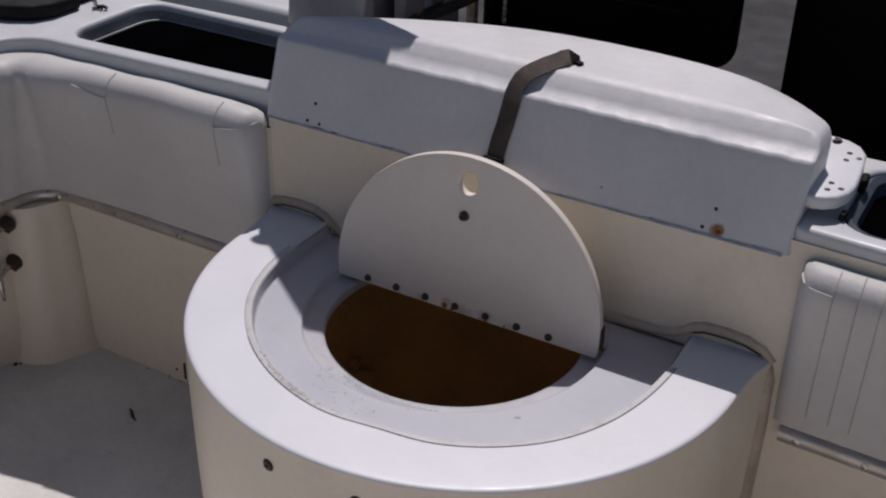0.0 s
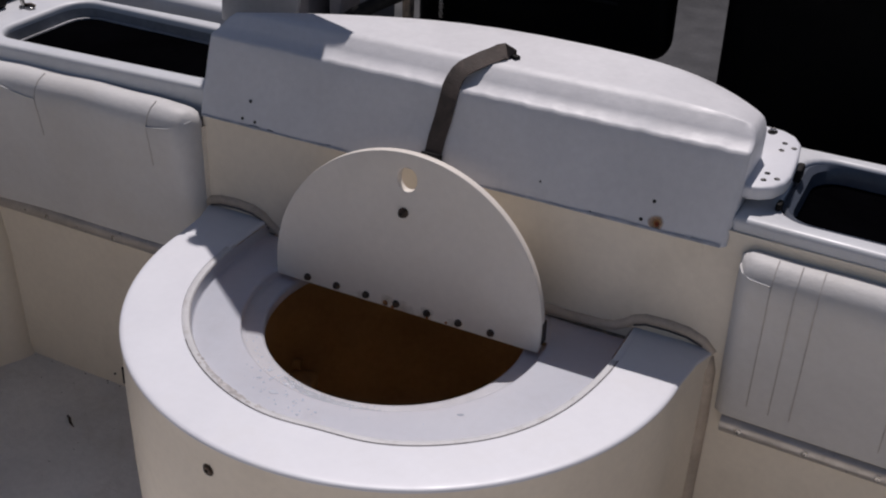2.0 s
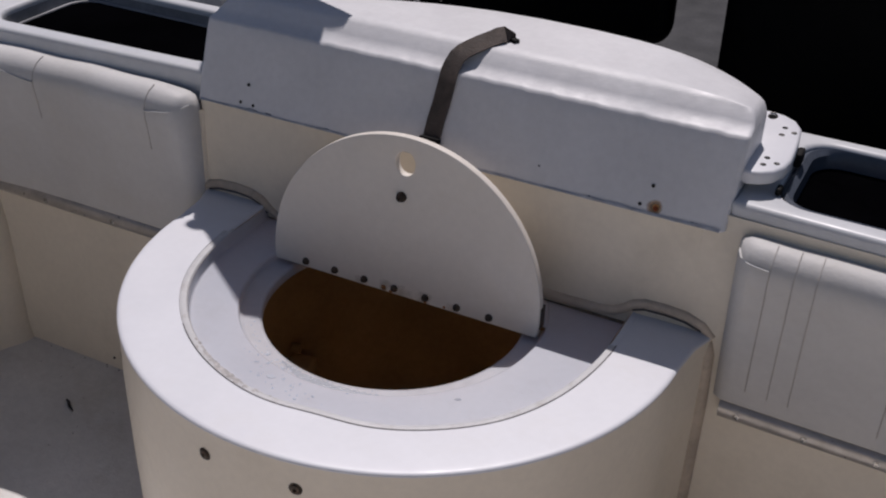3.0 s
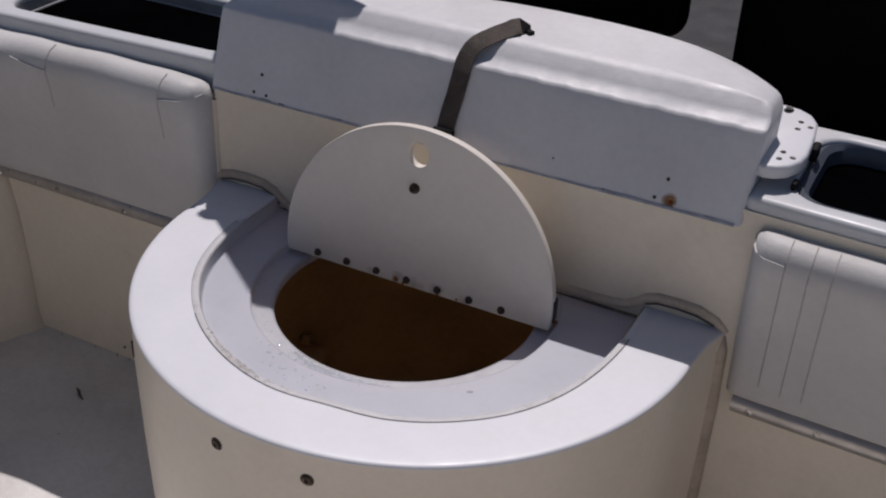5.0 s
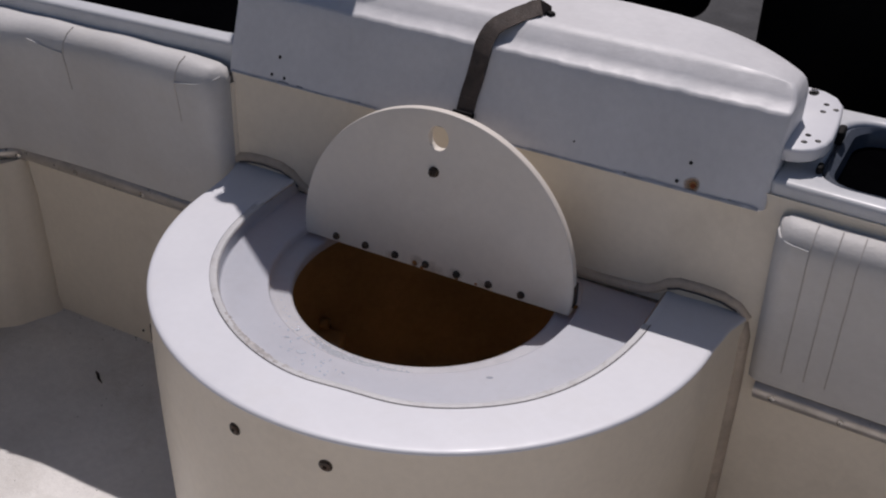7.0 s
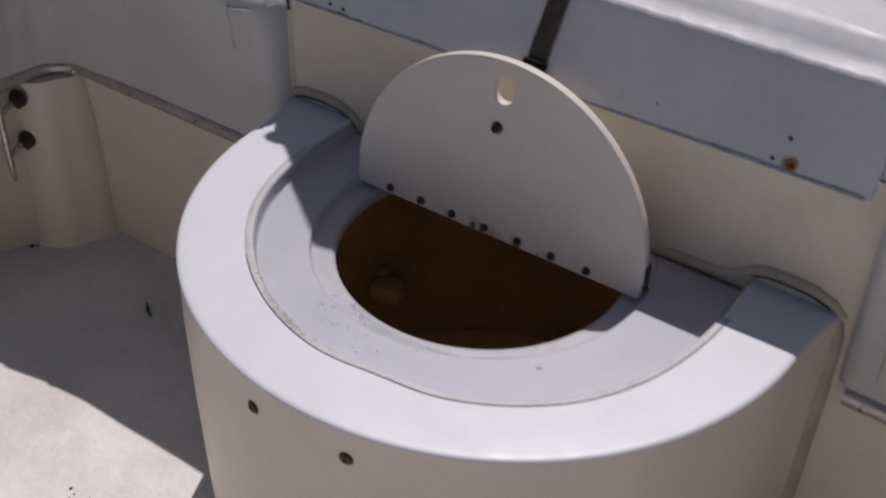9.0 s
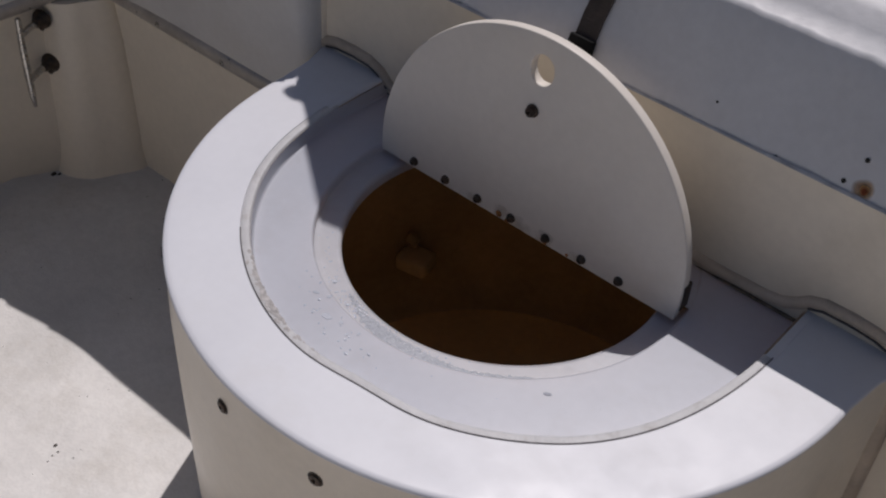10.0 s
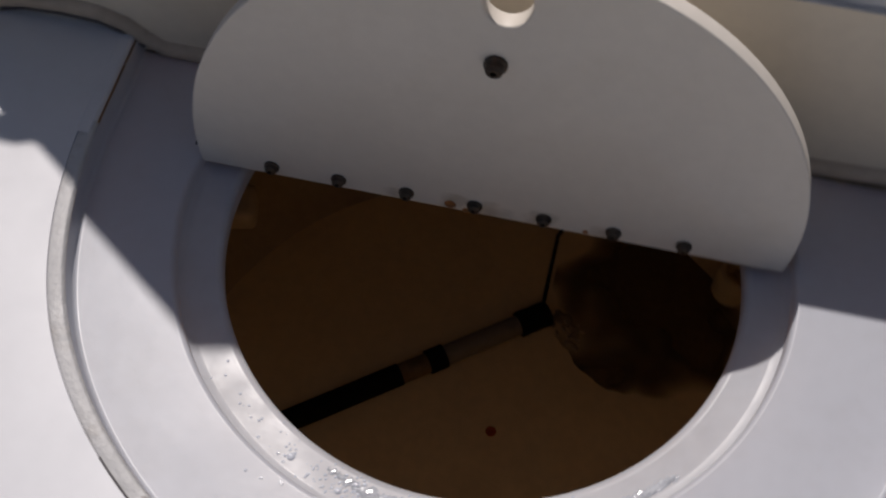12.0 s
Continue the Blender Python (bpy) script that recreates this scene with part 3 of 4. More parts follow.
def port_depth(x, y):
    """The port padding grows towards the corner and round it."""
    if y < -0.02:
        return 0.05
    return float(np.interp(x, (-0.95, -0.86, -0.82, -0.78, -0.70, -0.5), (0.06, 0.072, 0.064, 0.054, 0.046, 0.044)))


def cushion(path, top, bottom, thick, taper0, taper1, reach=0.05):
    n = len(path)
    length = [0.0]
    for a, b in zip(path, path[1:]):
        length.append(length[-1] + math.dist(a, b))
    total = length[-1]

    def sec(i, x, y):
        s = length[i]
        k = 1.0
        for dist, on in ((s, taper0), (total - s, taper1)):
            if on and dist < reach:
                k = min(k, 0.35 + 0.65 * math.sqrt(max(0.0, 1 - (1 - dist / reach) ** 2)))
        wob = 0.003 * noise.noise(Vector((x * 14, y * 14, 1)))
        tz = top - (1 - k) * 0.6 * reach + wob
        if taper0:
            tz -= 0.006 * max(0.0, 1 - s / 0.075) ** 1.2
        t = (thick(x, y) if callable(thick) else thick) * k
        return [(q * t + 0.001, zz) for q, zz in bolster_section(bottom, tz)]
    return sweep(path, sec)


def dense(path, step=0.012):
    out = []
    for a, b in zip(path, path[1:]):
        k = max(1, int(math.dist(a, b) / step))
        out += [(a[0] + (b[0] - a[0]) * i / k, a[1] + (b[1] - a[1]) * i / k) for i in range(k)]
    return out + [path[-1]]


bol_l = thing("port_bolster", "long white vinyl padded bolster along the cockpit wall", "bolster", "cockpit bolsters", at=(-0.6, 0.08, -0.07))
put("cushion", cushion(dense([(-0.398, 0.08)] + inner[2:]), 0.193, -0.075, port_depth, True, False, 0.036), VINYL, bol_l, "", 60)
bol_r = thing("starboard_bolster", "white vinyl padded bolster with pleated seams along the cockpit wall", "bolster", "cockpit bolsters", at=(0.8, 0.05, -0.05))
path_r = [p for p in right_path[1:-2]] + [(0.464, 0.082)]
put("cushion", cushion(dense(path_r), 0.192, -0.066, 0.045, False, True, 0.020), VINYL, bol_r, "", 60)


def rail(name, path, z, w, label, screws):
    t = thing(name, label, "rail", "bolster rails", at=(path[0][0], path[0][1], z))
    sec = [(0.001, z - w / 2), (0.012, z - w / 2), (0.0185, z - w * 0.3), (0.021, z), (0.0185, z + w * 0.3), (0.012, z + w / 2), (0.001, z + w / 2)]
    track = put("track", sweep(dense(path, 0.01), sec), ALU, t, "", 60)
    for x, y, d in screws:
        put("screw", moved(screw(0.0042, 0.0025), facing((x + d[0] * 0.0205, y + d[1] * 0.0205, z), d)), STEEL, track, "small rail screw")
    return t


rail("port_rail", inner[1:], -0.088, 0.029, "grey aluminium track under the bolster", [(-0.593, 0.08, (0, -1, 0)), (-0.745, 0.08, (0, -1, 0)), (-0.885, 0.072, (0.35, -0.93, 0)), (-0.46, 0.08, (0, -1, 0)), (-0.9475, -0.12, (1, 0, 0))])
rail("starboard_rail", path_r[:-1] + [(0.477, 0.0815)], -0.0815, 0.029, "grey aluminium track with screws under the bolster", [(0.503, 0.081, (0, -1, 0)), (0.595, 0.078, (0, -1, 0)), (0.69, 0.074, (0, -1, 0))])

# ---- engines ----
def engine(name, x0, x1, y0, y1, z0, z1, label, taper=0.0):
    e = thing(name, label, "outboard engine", "outboard engines", at=((x0 + x1) / 2, (y0 + y1) / 2, -1.3))
    hood = block(x0, x1, y0, y1, z0, z1, 0.045, 6)
    for v in hood.verts:
        if v.co.x > (x0 + x1) / 2:
            v.co.x -= taper * (v.co.y - y0) / (y1 - y0)
    cowling = put("cowling", hood, BLACK, e, "", 60)
    if taper:
        put("lower_cowling", block(x0 + 0.002, x1 - 0.13, y0 + 0.004, y1 - 0.02, -0.2, z0 + 0.1, 0.03), BLACK, e, "", 60)
    put("midsection", block(x0 + 0.16, x1 - 0.16, y0 + 0.1, y1 - 0.1, -1.3, z0 + 0.05, 0.04), BLACK, e)
    put("cowling_band", block(x0 - 0.002, x1 - taper - 0.02, y0 - 0.002, y1 + 0.002, z0 + 0.10, z0 + 0.106, 0.002), BLACK_RUBBER, cowling)
    return e


engine("outboard_engine", -0.312, 0.194, 0.62, 0.92, 0.19, 0.95, "black outboard engine cowling behind the transom", 0.085)
engine("outboard_engine", 0.273, 0.80, 0.60, 0.96, -0.05, 0.66, "black outboard engine cowling tilted behind the deck")

# ---- open lid standing behind the port well, unseen top shaped to cast shadow ----
def open_lid():
    out = [(-0.575, 0.215), (-0.42, 0.215), (-0.385, 0.40), (-0.374, 0.53), (-0.368, 0.635), (-0.354, 0.656), (-0.307, 0.706), (-0.264, 0.748), (-0.271, 0.768), (-0.290, 0.774), (-0.306, 0.774), (-0.309, 0.80), (-0.31, 1.01), (-0.362, 1.0275), (-0.394, 1.042), (-0.401, 1.032), (-0.53, 0.766)]
    bm = slab(out, [], 0, 0.012, 0.003)
    return moved(bm, Matrix.Translation((0, 0.391, 0)) @ Matrix.Rotation(radians(90), 4, "X"))


lid_thing = thing("open_lid", "grey-white lid standing behind the well, its unseen top shaped to cast shadow", "lid", at=(-0.5, 0.39, 0.215))
put("lid_panel", open_lid(), LID_GREY, lid_thing)
# Added knob, out of view, throws the rounded bite of shade on the rim.
put("shadow_knob", moved(lathe([(0.010, -0.008), (0.016, -0.006), (0.017, 0.0), (0.016, 0.006), (0.010, 0.008)], 20), facing((-0.512, 0.385, 0.836), (0, -1, 0))), STEEL, lid_thing, "unseen knob added on the lid edge to cast a round shadow")
put("shadow_knob_stem", block(-0.512, -0.470, 0.381, 0.389, 0.832, 0.850, 0.003), STEEL, lid_thing)

# ---- joints and small fittings ----
bead_l = [(-0.402, 0.0855, 0.024), (-0.390, 0.0855, 0.030), (-0.37, 0.0855, 0.0355), (-0.34, 0.0855, 0.0375), (-0.31, 0.0855, 0.0355), (-0.290, 0.0855, 0.028), (-0.277, 0.0855, 0.016), (-0.262, 0.0855, 0.006)]
bead_m = [(-0.262 + 0.05 * k, 0.0855, 0.004 + 0.0007 * k + 0.001 * math.sin(k * 1.7)) for k in range(1, 12)]
bead_r = [(0.306, 0.0855, 0.015), (0.322, 0.0855, 0.024), (0.334, 0.0855, 0.034), (0.350, 0.0855, 0.040), (0.38, 0.0855, 0.041), (0.408, 0.0855, 0.039), (0.432, 0.0855, 0.031), (0.447, 0.0855, 0.016)]
beads = tube(bead_l + bead_m + bead_r, 0.0075, 12)
tagged(obj("caulk_bead", beads, CAULK, 80), "dirty cream sealant bead along the tank and the wall", "trim", kind="structure")
fillet = tube([(0.443, 0.083, 0.012), (0.4445, 0.0815, -0.01), (0.445, 0.081, -0.1), (0.443, 0.081, -0.25), (0.440, 0.081, -0.43)], [0.006, 0.011, 0.012, 0.012, 0.012], 12)
tagged(obj("fillet_bead", fillet, CAULK, 80), "upright cream sealant fillet between the tank and the wall", "trim", kind="structure")
thin = tube([(x, y - 0.0055, z - 0.0075) for x, y, z in bead_l[1:-1]], 0.0014, 6)
add(thin, tube([(x, y - 0.0055, z - 0.0075) for x, y, z in bead_r[2:-1]], 0.0014, 6))
tagged(obj("joint_line", thin, GROOVE), "dark dirty joint below the sealant bead", "trim", kind="structure")
tagged(obj("port_joint", tube([(-0.3985, 0.0838, z) for z in (0.03, 0.1, 0.175)], 0.0014, 6), GROOVE), "dark gap beside the bolster end", "trim", kind="structure")


# Brown tubes carry both the grime and the shade of the ledge corners.
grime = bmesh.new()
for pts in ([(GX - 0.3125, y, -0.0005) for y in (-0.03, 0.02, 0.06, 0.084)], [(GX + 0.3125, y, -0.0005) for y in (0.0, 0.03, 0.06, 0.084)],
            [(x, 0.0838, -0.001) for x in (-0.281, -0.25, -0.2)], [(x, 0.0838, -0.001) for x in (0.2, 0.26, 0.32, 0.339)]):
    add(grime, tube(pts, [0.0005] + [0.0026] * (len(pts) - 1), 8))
tagged(obj("grime_shade_line", grime, DULL_BROWN), "brown grime and painted corner shade along the tank ledge", "grime", kind="structure")


# seams and piping on the bolsters
def seam(parent, x, wall_y, bottom, top, thick, z0, tilt=0.0, r=0.0009):
    """A stitched line up the face of a bolster and over its roll."""
    pts = []
    for k in range(12):
        z = z0 + (top - 0.03 - z0) * k / 11
        pts.append((x + tilt * (top - z), wall_y - thick * bolster_out(z, bottom, top) - 0.0018, z))
    for out, z in bolster_section(bottom, top)[8:11]:
        pts.append((x, wall_y - thick * out - 0.0006, z))
    return put("seam", tube(pts, r, 6), SEAM, parent, "stitched seam")


for x, z0 in ((-0.700, 0.09), (-0.470, 0.09)):
    seam(bol_l, x, 0.08, -0.075, 0.193, port_depth(x, 0.08), z0)
for x, z0 in ((0.512, -0.034), (0.542, -0.037), (0.570, -0.037), (0.686, -0.04), (0.716, -0.04)):
    seam(bol_r, x, 0.082 - 0.035 * (x - 0.472), -0.066, 0.192, 0.045, z0, -0.02)
def piping(parent, pts):
    put("piping", tube(pts, 0.0015, 8), VINYL, parent, "raised white vinyl piping")


piping(bol_l, [(-0.470, 0.0335, 0.160), (-0.450, 0.0335, 0.162), (-0.430, 0.0350, 0.165), (-0.412, 0.047, 0.169), (-0.402, 0.062, 0.174)])
piping(bol_l, [(-0.770, 0.0255, 0.170), (-0.75, 0.0280, 0.165), (-0.72, 0.0302, 0.160), (-0.701, 0.0315, 0.158)])
piping(bol_r, [(0.466, 0.066, 0.1755), (0.467, 0.057, 0.175), (0.472, 0.0455, 0.1725), (0.483, 0.0375, 0.1705), (0.498, 0.0360, 0.1690), (0.510, 0.0355, 0.1680)])

# plate beside the box
plate = thing("hinge_plate", "white rounded plate with screw holes beside the box", "plate", at=(0.46, 0.18, 0.235))
pl = [(0.418, 0.16), (0.438, 0.116), (0.450, 0.114), (0.465, 0.119), (0.479, 0.131), (0.488, 0.151), (0.491, 0.175), (0.489, 0.21), (0.486, 0.246), (0.481, 0.282), (0.469, 0.304), (0.450, 0.317), (0.43, 0.321), (0.418, 0.321)]
plate_body = put("plate_body", slab(pl, [], 0.2385, 0.258, 0.005), GEL_RIM, plate)
put("plate_foot", slab([(0.448 + (x - 0.448) * 0.6, 0.225 + (y - 0.225) * 0.72) for x, y in pl], [], 0.2252, 0.2390, 0.002), GEL_RIM, plate)
for x, y in ((0.460, 0.271), (0.475, 0.260), (0.461, 0.246), (0.461, 0.165), (0.476, 0.154), (0.461, 0.143)):
    put("screw_hole", lathe([(0.0042, 0.0), (0.004, 0.0006), (0.0026, 0.0006), (0.0024, 0.0002)], 12, Matrix.Translation((x, y, 0.258))), STEEL, plate_body, "countersunk screw")
put("clamp", block(0.486, 0.496, 0.222, 0.250, 0.226, 0.246, 0.003), BLACK_RUBBER, plate, "dark clamp at the plate edge")
put("clamp", block(0.484, 0.492, 0.128, 0.146, 0.2255, 0.236, 0.003), BLACK_RUBBER, plate, "dark clamp at the plate edge")
put("hinge_pocket", lathe([(0.007, 0.0), (0.0065, 0.0008), (0.003, 0.001)], 16, Matrix.Translation((0.436, 0.302, 0.258)) @ Matrix.Scale(1.5, 4, (0, 1, 0))), BLACK_RUBBER, plate, "dark pocket round the hinge pin")
put("pin", tube([(0.432, 0.300, 0.2615), (0.439, 0.303, 0.2615)], 0.0028, 10), STEEL, plate, "chrome hinge pin")

# grab bar on the corner column
bar = thing("grab_bar", "polished steel grab bar on the corner column", "grab bar", at=(-0.93, -0.03, -0.2))
for z in (-0.118, -0.200):
    put("flange", moved(lathe([(0.017, 0.0), (0.016, 0.004), (0.011, 0.008), (0.007, 0.02)], 16), facing((-0.938, -0.025, z - 0.008), (0.5, -1, 0.1))), STEEL_OLD, bar, "dark steel mounting flange")
    put("arm", tube([(-0.936, -0.029, z - 0.008), (-0.928, -0.052, z - 0.007), (-0.920, -0.074, z - 0.01)], [0.006, 0.0055, 0.005], 10), STEEL, bar)
    put("screw", moved(screw(0.004, 0.003), facing((-0.928, -0.033, z - 0.017), (0.5, -1, 0.1))), STEEL_OLD, bar)
put("bar", tube([(-0.92, -0.075, -0.098), (-0.92, -0.077, -0.15), (-0.919, -0.078, -0.2), (-0.917, -0.079, -0.235), (-0.915, -0.079, -0.258)], [0.0045, 0.0055, 0.006, 0.0055, 0.003], 12), STEEL, bar)

# litter and marks on the sole
tagged(obj("twig", tube([(-0.663, -0.043, FLOOR_Z + 0.004), (-0.652, -0.049, FLOOR_Z + 0.006), (-0.644, -0.056, FLOOR_Z + 0.004), (-0.631, -0.062, FLOOR_Z + 0.003)], [0.0015, 0.0028, 0.0026, 0.001], 7), DIRT), "small dark twig lying on the cockpit floor", "twig")
grit = bmesh.new()
rnd = random.Random(4)
for x, y, r in [(-0.441, -0.402, 0.0035), (-0.429, -0.406, 0.002), (-0.429, -0.415, 0.0016), (-0.425, -0.425, 0.0014), (-0.957, -0.052, 0.006), (-0.950, -0.045, 0.004), (-0.893, 0.068, 0.006), (-0.88, 0.07, 0.004)] + [(rnd.uniform(-0.95, -0.4), rnd.uniform(-0.7, 0.05), rnd.uniform(0.0006, 0.0013)) for _ in range(60)] + [(rnd.uniform(-0.86, -0.42), 0.0785 - abs(rnd.gauss(0, 0.004)), rnd.uniform(0.0008, 0.002)) for _ in range(20)]:
    add(grit, lathe([(r, 0), (r * 0.8, r * 0.35), (r * 0.3, r * 0.45)], 7, Matrix.Translation((x, y, FLOOR_Z)) @ Matrix.Scale(rnd.uniform(0.5, 1), 4, (1, 0, 0))))
tagged(obj("grit", grit, DIRT), "dark grit and leaf bits scattered on the cockpit floor", "dirt", kind="stuff")
marks = bmesh.new()
for x, z, w, h in ((-0.632, -0.409, 0.004, 0.038), (-0.653, -0.413, 0.004, 0.004), (-0.893, -0.425, 0.003, 0.014), (-0.886, -0.40, 0.003, 0.004)):
    add(marks, block(x - w / 2, x + w / 2, 0.077, 0.0805, z - h / 2, z + h / 2, 0.0008, 1))
tagged(obj("wall_slot", marks, DARK_HOLE), "dark slot and marks low on the cockpit wall", "marks", kind="structure")

# inside the tank
TZ = TFZ + 0.012
hose = thing("tank_pipe", "black hose with a grey pipe sleeve on the tank bottom", "pipe", at=(0.0, 0.08, TFZ))
a, bvec = Vector((-0.26, -0.095, TZ)), Vector((0.066, 0.152, TZ))
at = lambda k: a + (bvec - a) * k
put("hose", tube([at(0), at(0.3), at(0.58)], 0.0125, 12), PIPE, hose)
put("union", tube([at(0.58), at(0.66)], 0.0115, 12), MAT_DARK, hose, "rusty brown joint")
put("collar", tube([at(0.66), at(0.71)], 0.0135, 12), PIPE, hose)
put("sleeve", tube([at(0.71), at(0.93)], 0.0115, 14), PIPE_GREY, hose, "grey plastic pipe sleeve")
put("elbow", tube([at(0.93), at(1.0), at(1.02)], 0.0145, 12), PIPE, hose)
tagged(obj("tank_hose", tube([(0.066, 0.165, TFZ + 0.003), (0.067, 0.22, TFZ + 0.003), (0.068, 0.265, TFZ + 0.003), (0.08, 0.29, TFZ + 0.003), (0.138, 0.344, TFZ + 0.003)], 0.0022, 6), PIPE), "thin dark line lying on the tank bottom", "hose")
sl = [(0.072, 0.165), (0.074, 0.265), (0.085, 0.288), (0.138, 0.335), (0.22, 0.285), (0.29, 0.225), (0.315, 0.175), (0.300, 0.135), (0.255, 0.092), (0.2, 0.075), (0.15, 0.082), (0.11, 0.108), (0.085, 0.136)]
def ragged(loop, step=0.006, size=0.006):
    """The loop drawn finely, with an uneven edge."""
    out = []
    for a0, b0 in zip(loop, loop[1:]):
        n0 = max(1, int(math.dist(a0, b0) / step))
        for i in range(n0):
            x, y = a0[0] + (b0[0] - a0[0]) * i / n0, a0[1] + (b0[1] - a0[1]) * i / n0
            out.append((x + size * noise.noise(Vector((x * 45, y * 45, 0))) + 0.4 * size * noise.noise(Vector((x * 140, y * 140, 2))), y + size * noise.noise(Vector((x * 45, y * 45, 5)))))
    return out


sl = sl[:4] + ragged(sl[4:] + sl[:1])
scum = bmesh.new()
rnd = random.Random(8)
for k in range(34):
    u = rnd.random()
    x, y = 0.078 + 0.034 * u + rnd.gauss(0, 0.006), 0.160 - 0.022 * u + rnd.gauss(0, 0.006)
    r = rnd.uniform(0.002, 0.006)
    add(scum, lathe([(r, 0), (r * 0.8, 0.0012), (r * 0.3, 0.0016)], 9, Matrix.Translation((x, y, TFZ + 0.0042)) @ Matrix.Rotation(rnd.uniform(0, 3), 4, "Z") @ Matrix.Scale(rnd.uniform(0.4, 1), 4, (1, 0, 0))))
tagged(obj("pale_scum", scum, SCUM), "pale scum at the pipe end on the tank bottom", "scum", kind="stuff")
tagged(obj("dark_sediment", slab(sl, [], TFZ + 0.0005, TFZ + 0.004, 0.0012), SLIME), "dark brown sediment on the tank bottom", "sediment", kind="stuff")
tagged(obj("rust_spot", lathe([(0.006, 0), (0.005, 0.001), (0.002, 0.0012)], 12, Matrix.Translation((0.037, 0.01, TFZ + 0.0004))), RED_RUST), "small red-brown rust spot on the tank bottom", "rust spot")
fit_m = Matrix.Translation((LX - 0.305, LY + 0.165, -0.345)) @ Matrix.Rotation(radians(12), 4, "Z")
fitting = thing("tank_fitting", "tan plastic inlet fitting on the tank wall", "fitting", at=(LX - 0.305, LY + 0.165, -0.345))
put("fitting_body", moved(block(-0.024, 0.030, -0.022, 0.022, -0.020, 0.010, 0.008), fit_m), FITTING, fitting)
put("fitting_port", moved(lathe([(0.010, -0.01), (0.010, 0.004), (0.007, 0.005), (0.006, 0.002)], 18), fit_m @ Matrix.Translation((0.0, 0.0, 0.034)) @ Matrix.Rotation(radians(90), 4, "Y")), TANK, fitting, "round port above it")

# water drops on the ledge and lip
drops, drops2 = bmesh.new(), bmesh.new()
rnd = random.Random(11)
for k in range(52):
    ang = radians(rnd.gauss(264, 13))
    on_lip = rnd.random() < 0.45
    rr = rnd.uniform(0.196, 0.2150) if on_lip else rnd.uniform(0.224, 0.262)
    r = min(0.0030, 0.0007 + abs(rnd.gauss(0, 0.0008)))
    zz = -0.0165 if on_lip else LZ
    add(drops, lathe([(r, 0.0), (r * 0.92, r * 0.2), (r * 0.6, r * 0.38), (r * 0.2, r * 0.45)], 9, Matrix.Translation((HX + rr * math.cos(ang), HY + rr * math.sin(ang), zz)) @ Matrix.Rotation(rnd.uniform(0, 3), 4, "Z") @ Matrix.Scale(rnd.uniform(0.55, 1.0), 4, (1, 0, 0))))
tagged(obj("water_drops", drops, WATER, 80), "clear water drops on the tank ledge", "water drops", kind="stuff")

for k in range(260):
    ang = radians(rnd.gauss(264, 13))
    rr = min(0.2150, max(0.193, rnd.gauss(0.204, 0.006)))
    r = rnd.uniform(0.0004, 0.0013)
    add(drops2, lathe([(r, 0.0), (r * 0.8, r * 0.35), (r * 0.25, r * 0.5)], 7, Matrix.Translation((HX + rr * math.cos(ang), HY + rr * math.sin(ang), -0.0165))))
tagged(obj("water_beads", drops2, WATER, 80), "fine water beads along the wet lip", "water drops", kind="stuff")
film = []
nf = 170
for row, ra in enumerate((0.0, 0.12, 0.5, 0.88, 1.0)):
    line = []
    for k in range(nf):
        deg = 250 + 68 * k / (nf - 1)
        t = radians(deg)
        lo = float(np.interp(deg, (250, 256, 262, 270, 280, 287, 298, 306, 316, 318), (0.1975, 0.1965, 0.197, 0.1965, 0.198, 0.201, 0.206, 0.2055, 0.207, 0.211)))
        hi = float(np.interp(deg, (250, 256, 262, 270, 280), (0.1985, 0.2035, 0.209, 0.212, 0.2128)))
        wild = float(np.interp(deg, (262, 285), (2.0, 1.0)))
        lo += wild * (0.0022 * noise.noise(Vector((k * 0.45, 3.1, 0))) + 0.001 * noise.noise(Vector((k * 1.3, 8.1, 0))))
        hi += wild * (0.0016 * noise.noise(Vector((k * 0.4, 7.7, 0))) + 0.0008 * noise.noise(Vector((k * 1.1, 2.7, 0))))
        hi = max(lo + 0.0002, min(0.2138, hi))
        r = lo + (hi - lo) * ra
        line.append((HX + r * math.cos(t), HY + r * math.sin(t), -0.01635 + (0.0004 if 0 < row < 4 else 0)))
    film += line
tagged(obj("water_film", mesh_from(film, grid_faces(5, nf)), WET, 80), "thin shining film of water on the tank lip", "water", kind="stuff")

patches = bmesh.new()
rnd = random.Random(31)
for deg, rr, size in ((258, 0.243, 0.0062), (252, 0.226, 0.003), (249, 0.236, 0.0034), (262, 0.236, 0.0026), (255, 0.252, 0.002), (246, 0.226, 0.0022), (266, 0.242, 0.0024), (268, 0.233, 0.0018), (243, 0.232, 0.0016), (261, 0.254, 0.0018), (272, 0.246, 0.0016)):
    t = radians(deg)
    turn, squash = rnd.uniform(0, 3), rnd.uniform(0.5, 0.85)
    edge = []
    for k in range(18):
        a1 = 2 * math.pi * k / 18
        w = size * (1 + 0.4 * noise.noise(Vector((math.cos(a1) * 1.6, math.sin(a1) * 1.6, deg))))
        edge.append((w * math.cos(a1), w * squash * math.sin(a1)))
    add(patches, moved(slab(edge, [], 0, 0.0003), Matrix.Translation((HX + rr * math.cos(t), HY + rr * math.sin(t), LZ + 0.0001)) @ Matrix.Rotation(turn, 4, "Z")))
tagged(obj("wet_patches", patches, DAMP, 80), "thin grey wet patches on the tank ledge", "water", kind="stuff")
scuffs = bmesh.new()
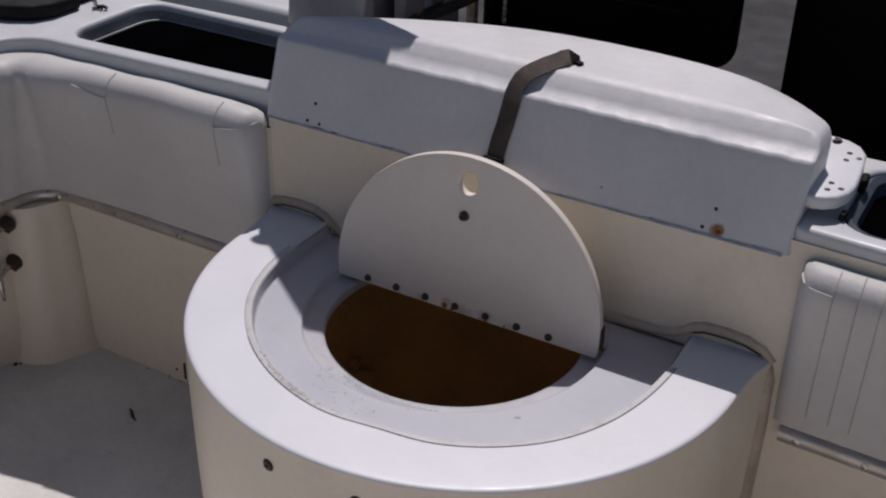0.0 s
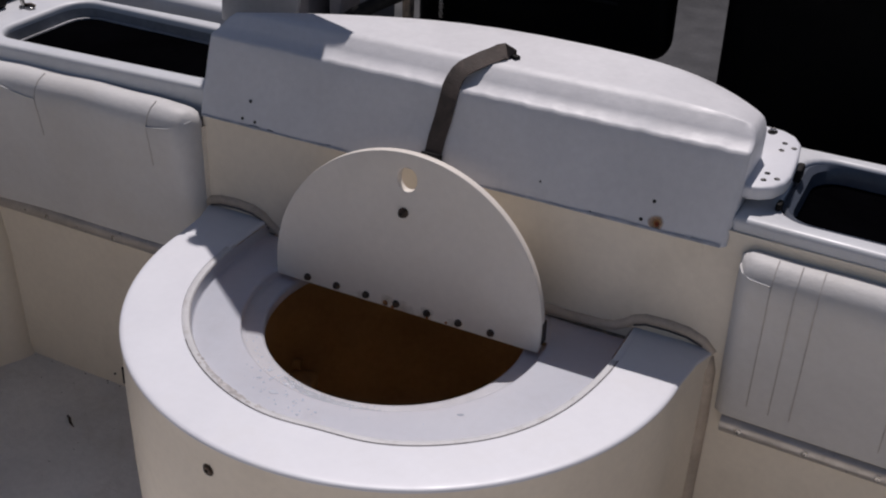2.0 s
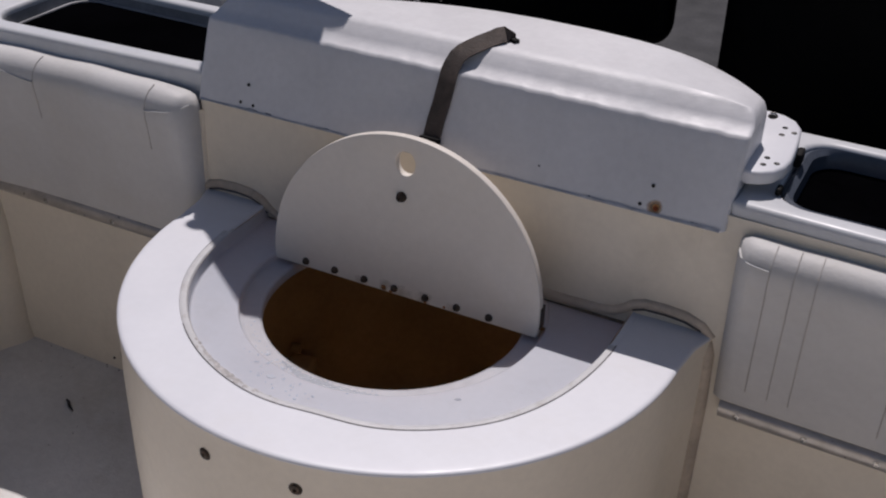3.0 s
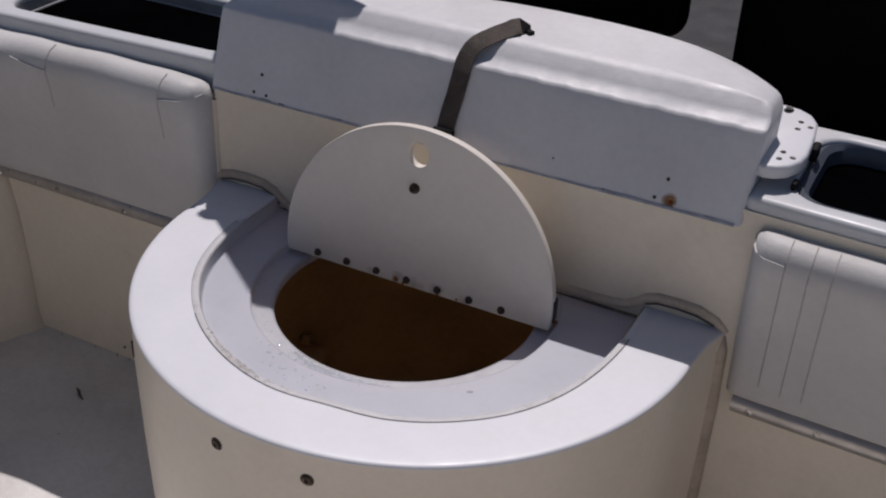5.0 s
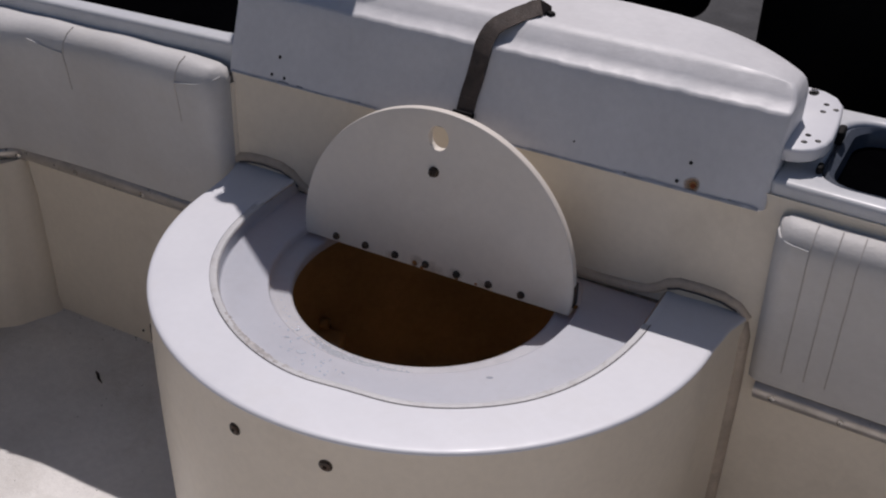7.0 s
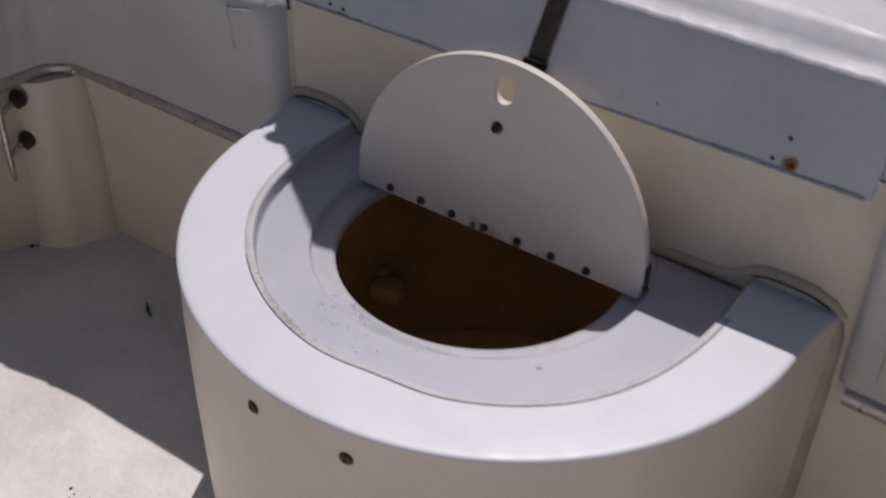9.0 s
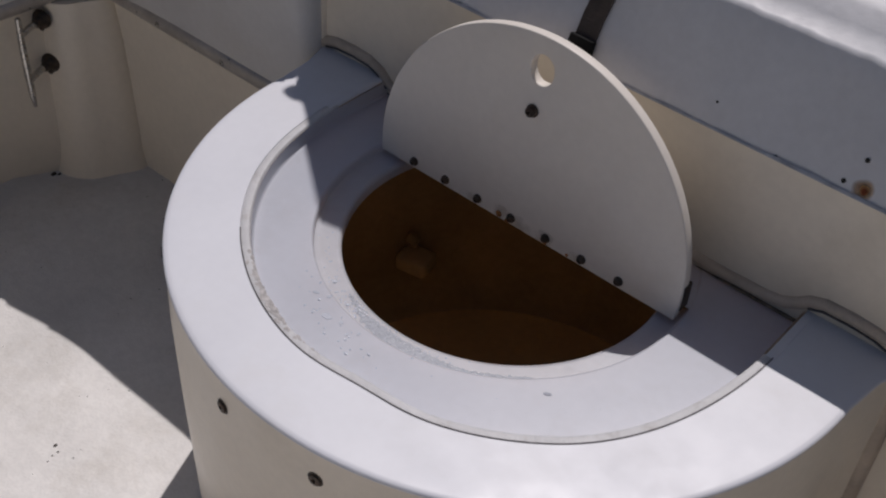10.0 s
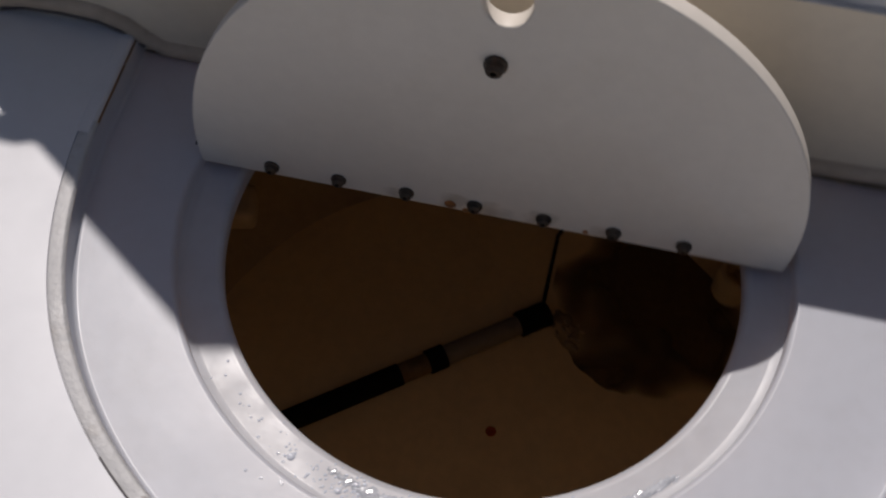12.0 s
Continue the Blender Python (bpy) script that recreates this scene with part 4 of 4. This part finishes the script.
for k in range(130):
    deg = rnd.choice((rnd.gauss(246, 3.5), rnd.gauss(252, 4.5), rnd.gauss(249, 6)))
    if not 190 < deg < 352:
        continue
    rr = 0.3164 + min(0.0068, abs(rnd.gauss(0, 0.0032))) + sag(deg)
    size = rnd.uniform(0.0006, 0.0022)
    t = radians(deg)
    add(scuffs, lathe([(size, 0.0), (size * 0.8, 0.0002), (size * 0.3, 0.00025)], 8, Matrix.Translation((GX + rr * math.cos(t), GY + rr * math.sin(t), 0.02)) @ Matrix.Rotation(t + rnd.uniform(1.2, 1.9), 4, "Z") @ Matrix.Scale(rnd.uniform(1.2, 2.4), 4, (1, 0, 0))))
tagged(put("scuff", scuffs, SCUFF, tank, "", 80), "brown-grey stains on the sealant band", kind="stuff")

# stains
put("stain", moved(lathe([(0.017, 0.0), (0.0165, 0.0003), (0.004, 0.0003)], 24), facing(on_front(0.347, 0.1945, 0.0002), FRONT_N)), soft_stain("rust halo", (0.45, 0.24, 0.09), on_front(0.347, 0.1945), 0.001, 0.0125, 0.85, 30), shell, "tan rust stain round the screw")
for x, v, r in ((-0.018, -0.004, 0.0045), (-0.006, -0.008, 0.003), (0.051, -0.007, 0.0025), (0.082, -0.006, 0.0022)):
    put("stain", moved(lathe([(r, 0.0), (r * 0.8, 0.0002), (r * 0.3, 0.0003)], 12), LID_M @ facing((x, -0.0001, v), (0, -1, 0))), ORANGE, panel, "small orange rust stain")

for x, v, r, amount in ((-0.016, 0.0, 0.016, 0.3), (0.050, -0.002, 0.018, 0.3), (0.012, -0.005, 0.022, 0.28), (0.094, -0.004, 0.013, 0.22), (-0.060, -0.004, 0.012, 0.2)):
    spot = LID_M @ Vector((x, -0.0003, v))
    sheet = [(r * math.cos(a1), max(-0.0092 - v, r * 0.6 * math.sin(a1)), 0.0) for a1 in np.linspace(0, 2 * math.pi, 28, endpoint=False)]
    put("stain", moved(mesh_from(sheet, [tuple(range(28))]), LID_M @ Matrix.Translation((x, -0.0003, v)) @ Matrix.Rotation(radians(90), 4, "X")), soft_stain("hatch rust wash", (0.52, 0.33, 0.16), spot, 0.0, r * 0.85, amount), panel, "faint tan rust wash")
put("hinge_pin", tube([(-0.214, 0.010, -0.004), (-0.204, 0.010, -0.004)], 0.0032, 10), DARK_HOLE, hatch, "dark end of the hinge pin")

# gear behind the box
bracket = thing("engine_bracket", "grey engine bracket plates with a black hose behind the box", "engine bracket", at=(-0.38, 0.5, 0.0))
for x0, x1, y0 in ((-0.476, -0.437, 0.455), (-0.396, -0.370, 0.46), (-0.333, -0.315, 0.46)):
    put("plate", block(x0, x1, y0, 0.56, -0.3, 0.45, 0.004), BRACKET, bracket)
# Added black block keeps the gaps between the plates dark.
put("gap_block", block(-0.60, -0.395, 0.575, 0.60, -0.5, 0.5, 0.006), BLACK_RUBBER, bracket, "black block added to darken the gaps between the brackets")
put("hose", tube([(-0.41, 0.44, 0.19), (-0.37, 0.44, 0.222), (-0.33, 0.44, 0.252), (-0.29, 0.445, 0.275), (-0.25, 0.45, 0.297), (-0.20, 0.46, 0.33)], 0.0125, 12), BLACK_RUBBER, bracket, "black rubber hose")
put("post", block(-0.2445, -0.2295, 0.455, 0.475, 0.1, 0.45, 0.003), DULL_BROWN, bracket, "brownish upright post")
put("rod", tube([(-0.246, 0.610, 0.212), (-0.243, 0.610, 0.50)], 0.0048, 10), STEEL, bracket, "chrome rod")
black = thing("rubber_pad", "black rubber pad lying on the coaming deck", "pad", at=(-1.08, 0.2, 0.215))
pad = [(-1.27, 0.06), (-1.05, 0.085), (-0.99, 0.108), (-0.955, 0.13), (-0.94, 0.165), (-0.94, 0.225), (-0.962, 0.24), (-0.962, 0.30), (-1.0, 0.36), (-1.27, 0.37)]
put("pad_body", slab(pad, [], 0.2155, 0.245, 0.008), BLACK_RUBBER, black)
latch = thing("deck_latch", "small steel latch on the coaming deck", "latch", at=(-0.91, 0.245, 0.215))
put("base", block(-0.925, -0.895, 0.238, 0.250, 0.2152, 0.219, 0.0015), STEEL, latch)
put("pin", tube([(-0.918, 0.244, 0.219), (-0.920, 0.243, 0.231)], 0.004, 10), STEEL, latch)
put("tongue", tube([(-0.914, 0.244, 0.221), (-0.902, 0.247, 0.223), (-0.895, 0.249, 0.220)], 0.003, 8), STEEL_OLD, latch)

SMUDGE = material("grey smudge", (0.40, 0.41, 0.46), 0.7, vary=0.1)
tagged(obj("ledge_smudge", moved(lathe([(0.0045, 0.0), (0.004, 0.0002), (0.002, 0.0003)], 14), Matrix.Translation((0.196, -0.184, LZ + 0.0002)) @ Matrix.Rotation(0.5, 4, "Z") @ Matrix.Scale(0.5, 4, (0, 1, 0))), SMUDGE), "small grey smudge on the tank ledge", "smudge")

# chipped paint along the lower edge of the box
rnd = random.Random(21)
for x, w in ((-0.292, 0.022), (-0.262, 0.012), (-0.158, 0.008), (-0.06, 0.006), (0.255, 0.007), (0.40, 0.014)):
    pts = [on_front(x + w * (k / 4 - 0.5), 0.1868 + rnd.uniform(-0.0006, 0.0008), 0.0004) for k in range(5)]
    put("paint_chip", tube(pts, [0.0004, 0.0011, rnd.uniform(0.0006, 0.0015), 0.001, 0.0004], 6), CHIP, shell, "dark chip in the paint")

worn = []
for row in range(3):
    for k in range(221):
        x = -0.388 + 0.822 * k / 220
        top = 0.1868 + 0.0012 * noise.noise(Vector((x * 30, 1.5, 0))) + 0.0006 * noise.noise(Vector((x * 110, 4.5, 0))) + 0.0014 * ease(0.1, 0.42, x)
        z = 0.1842 + (top - 0.1842) * row / 2
        worn.append(on_front(x, z, 0.0022 if row < 2 else 0.0016))
put("worn_edge", mesh_from(worn, grid_faces(3, 221)), EDGE_WEAR, shell, "blue-grey worn lower edge", 60)

stub = thing("pipe_stub", "short tan pipe stub on the tank bottom", "pipe", at=(0.272, 0.236, TFZ))
put("stub_body", lathe([(0.022, 0.0), (0.022, 0.04), (0.020, 0.046), (0.015, 0.046), (0.014, 0.02)], 18, Matrix.Translation((0.272, 0.236, TFZ))), FITTING, stub)
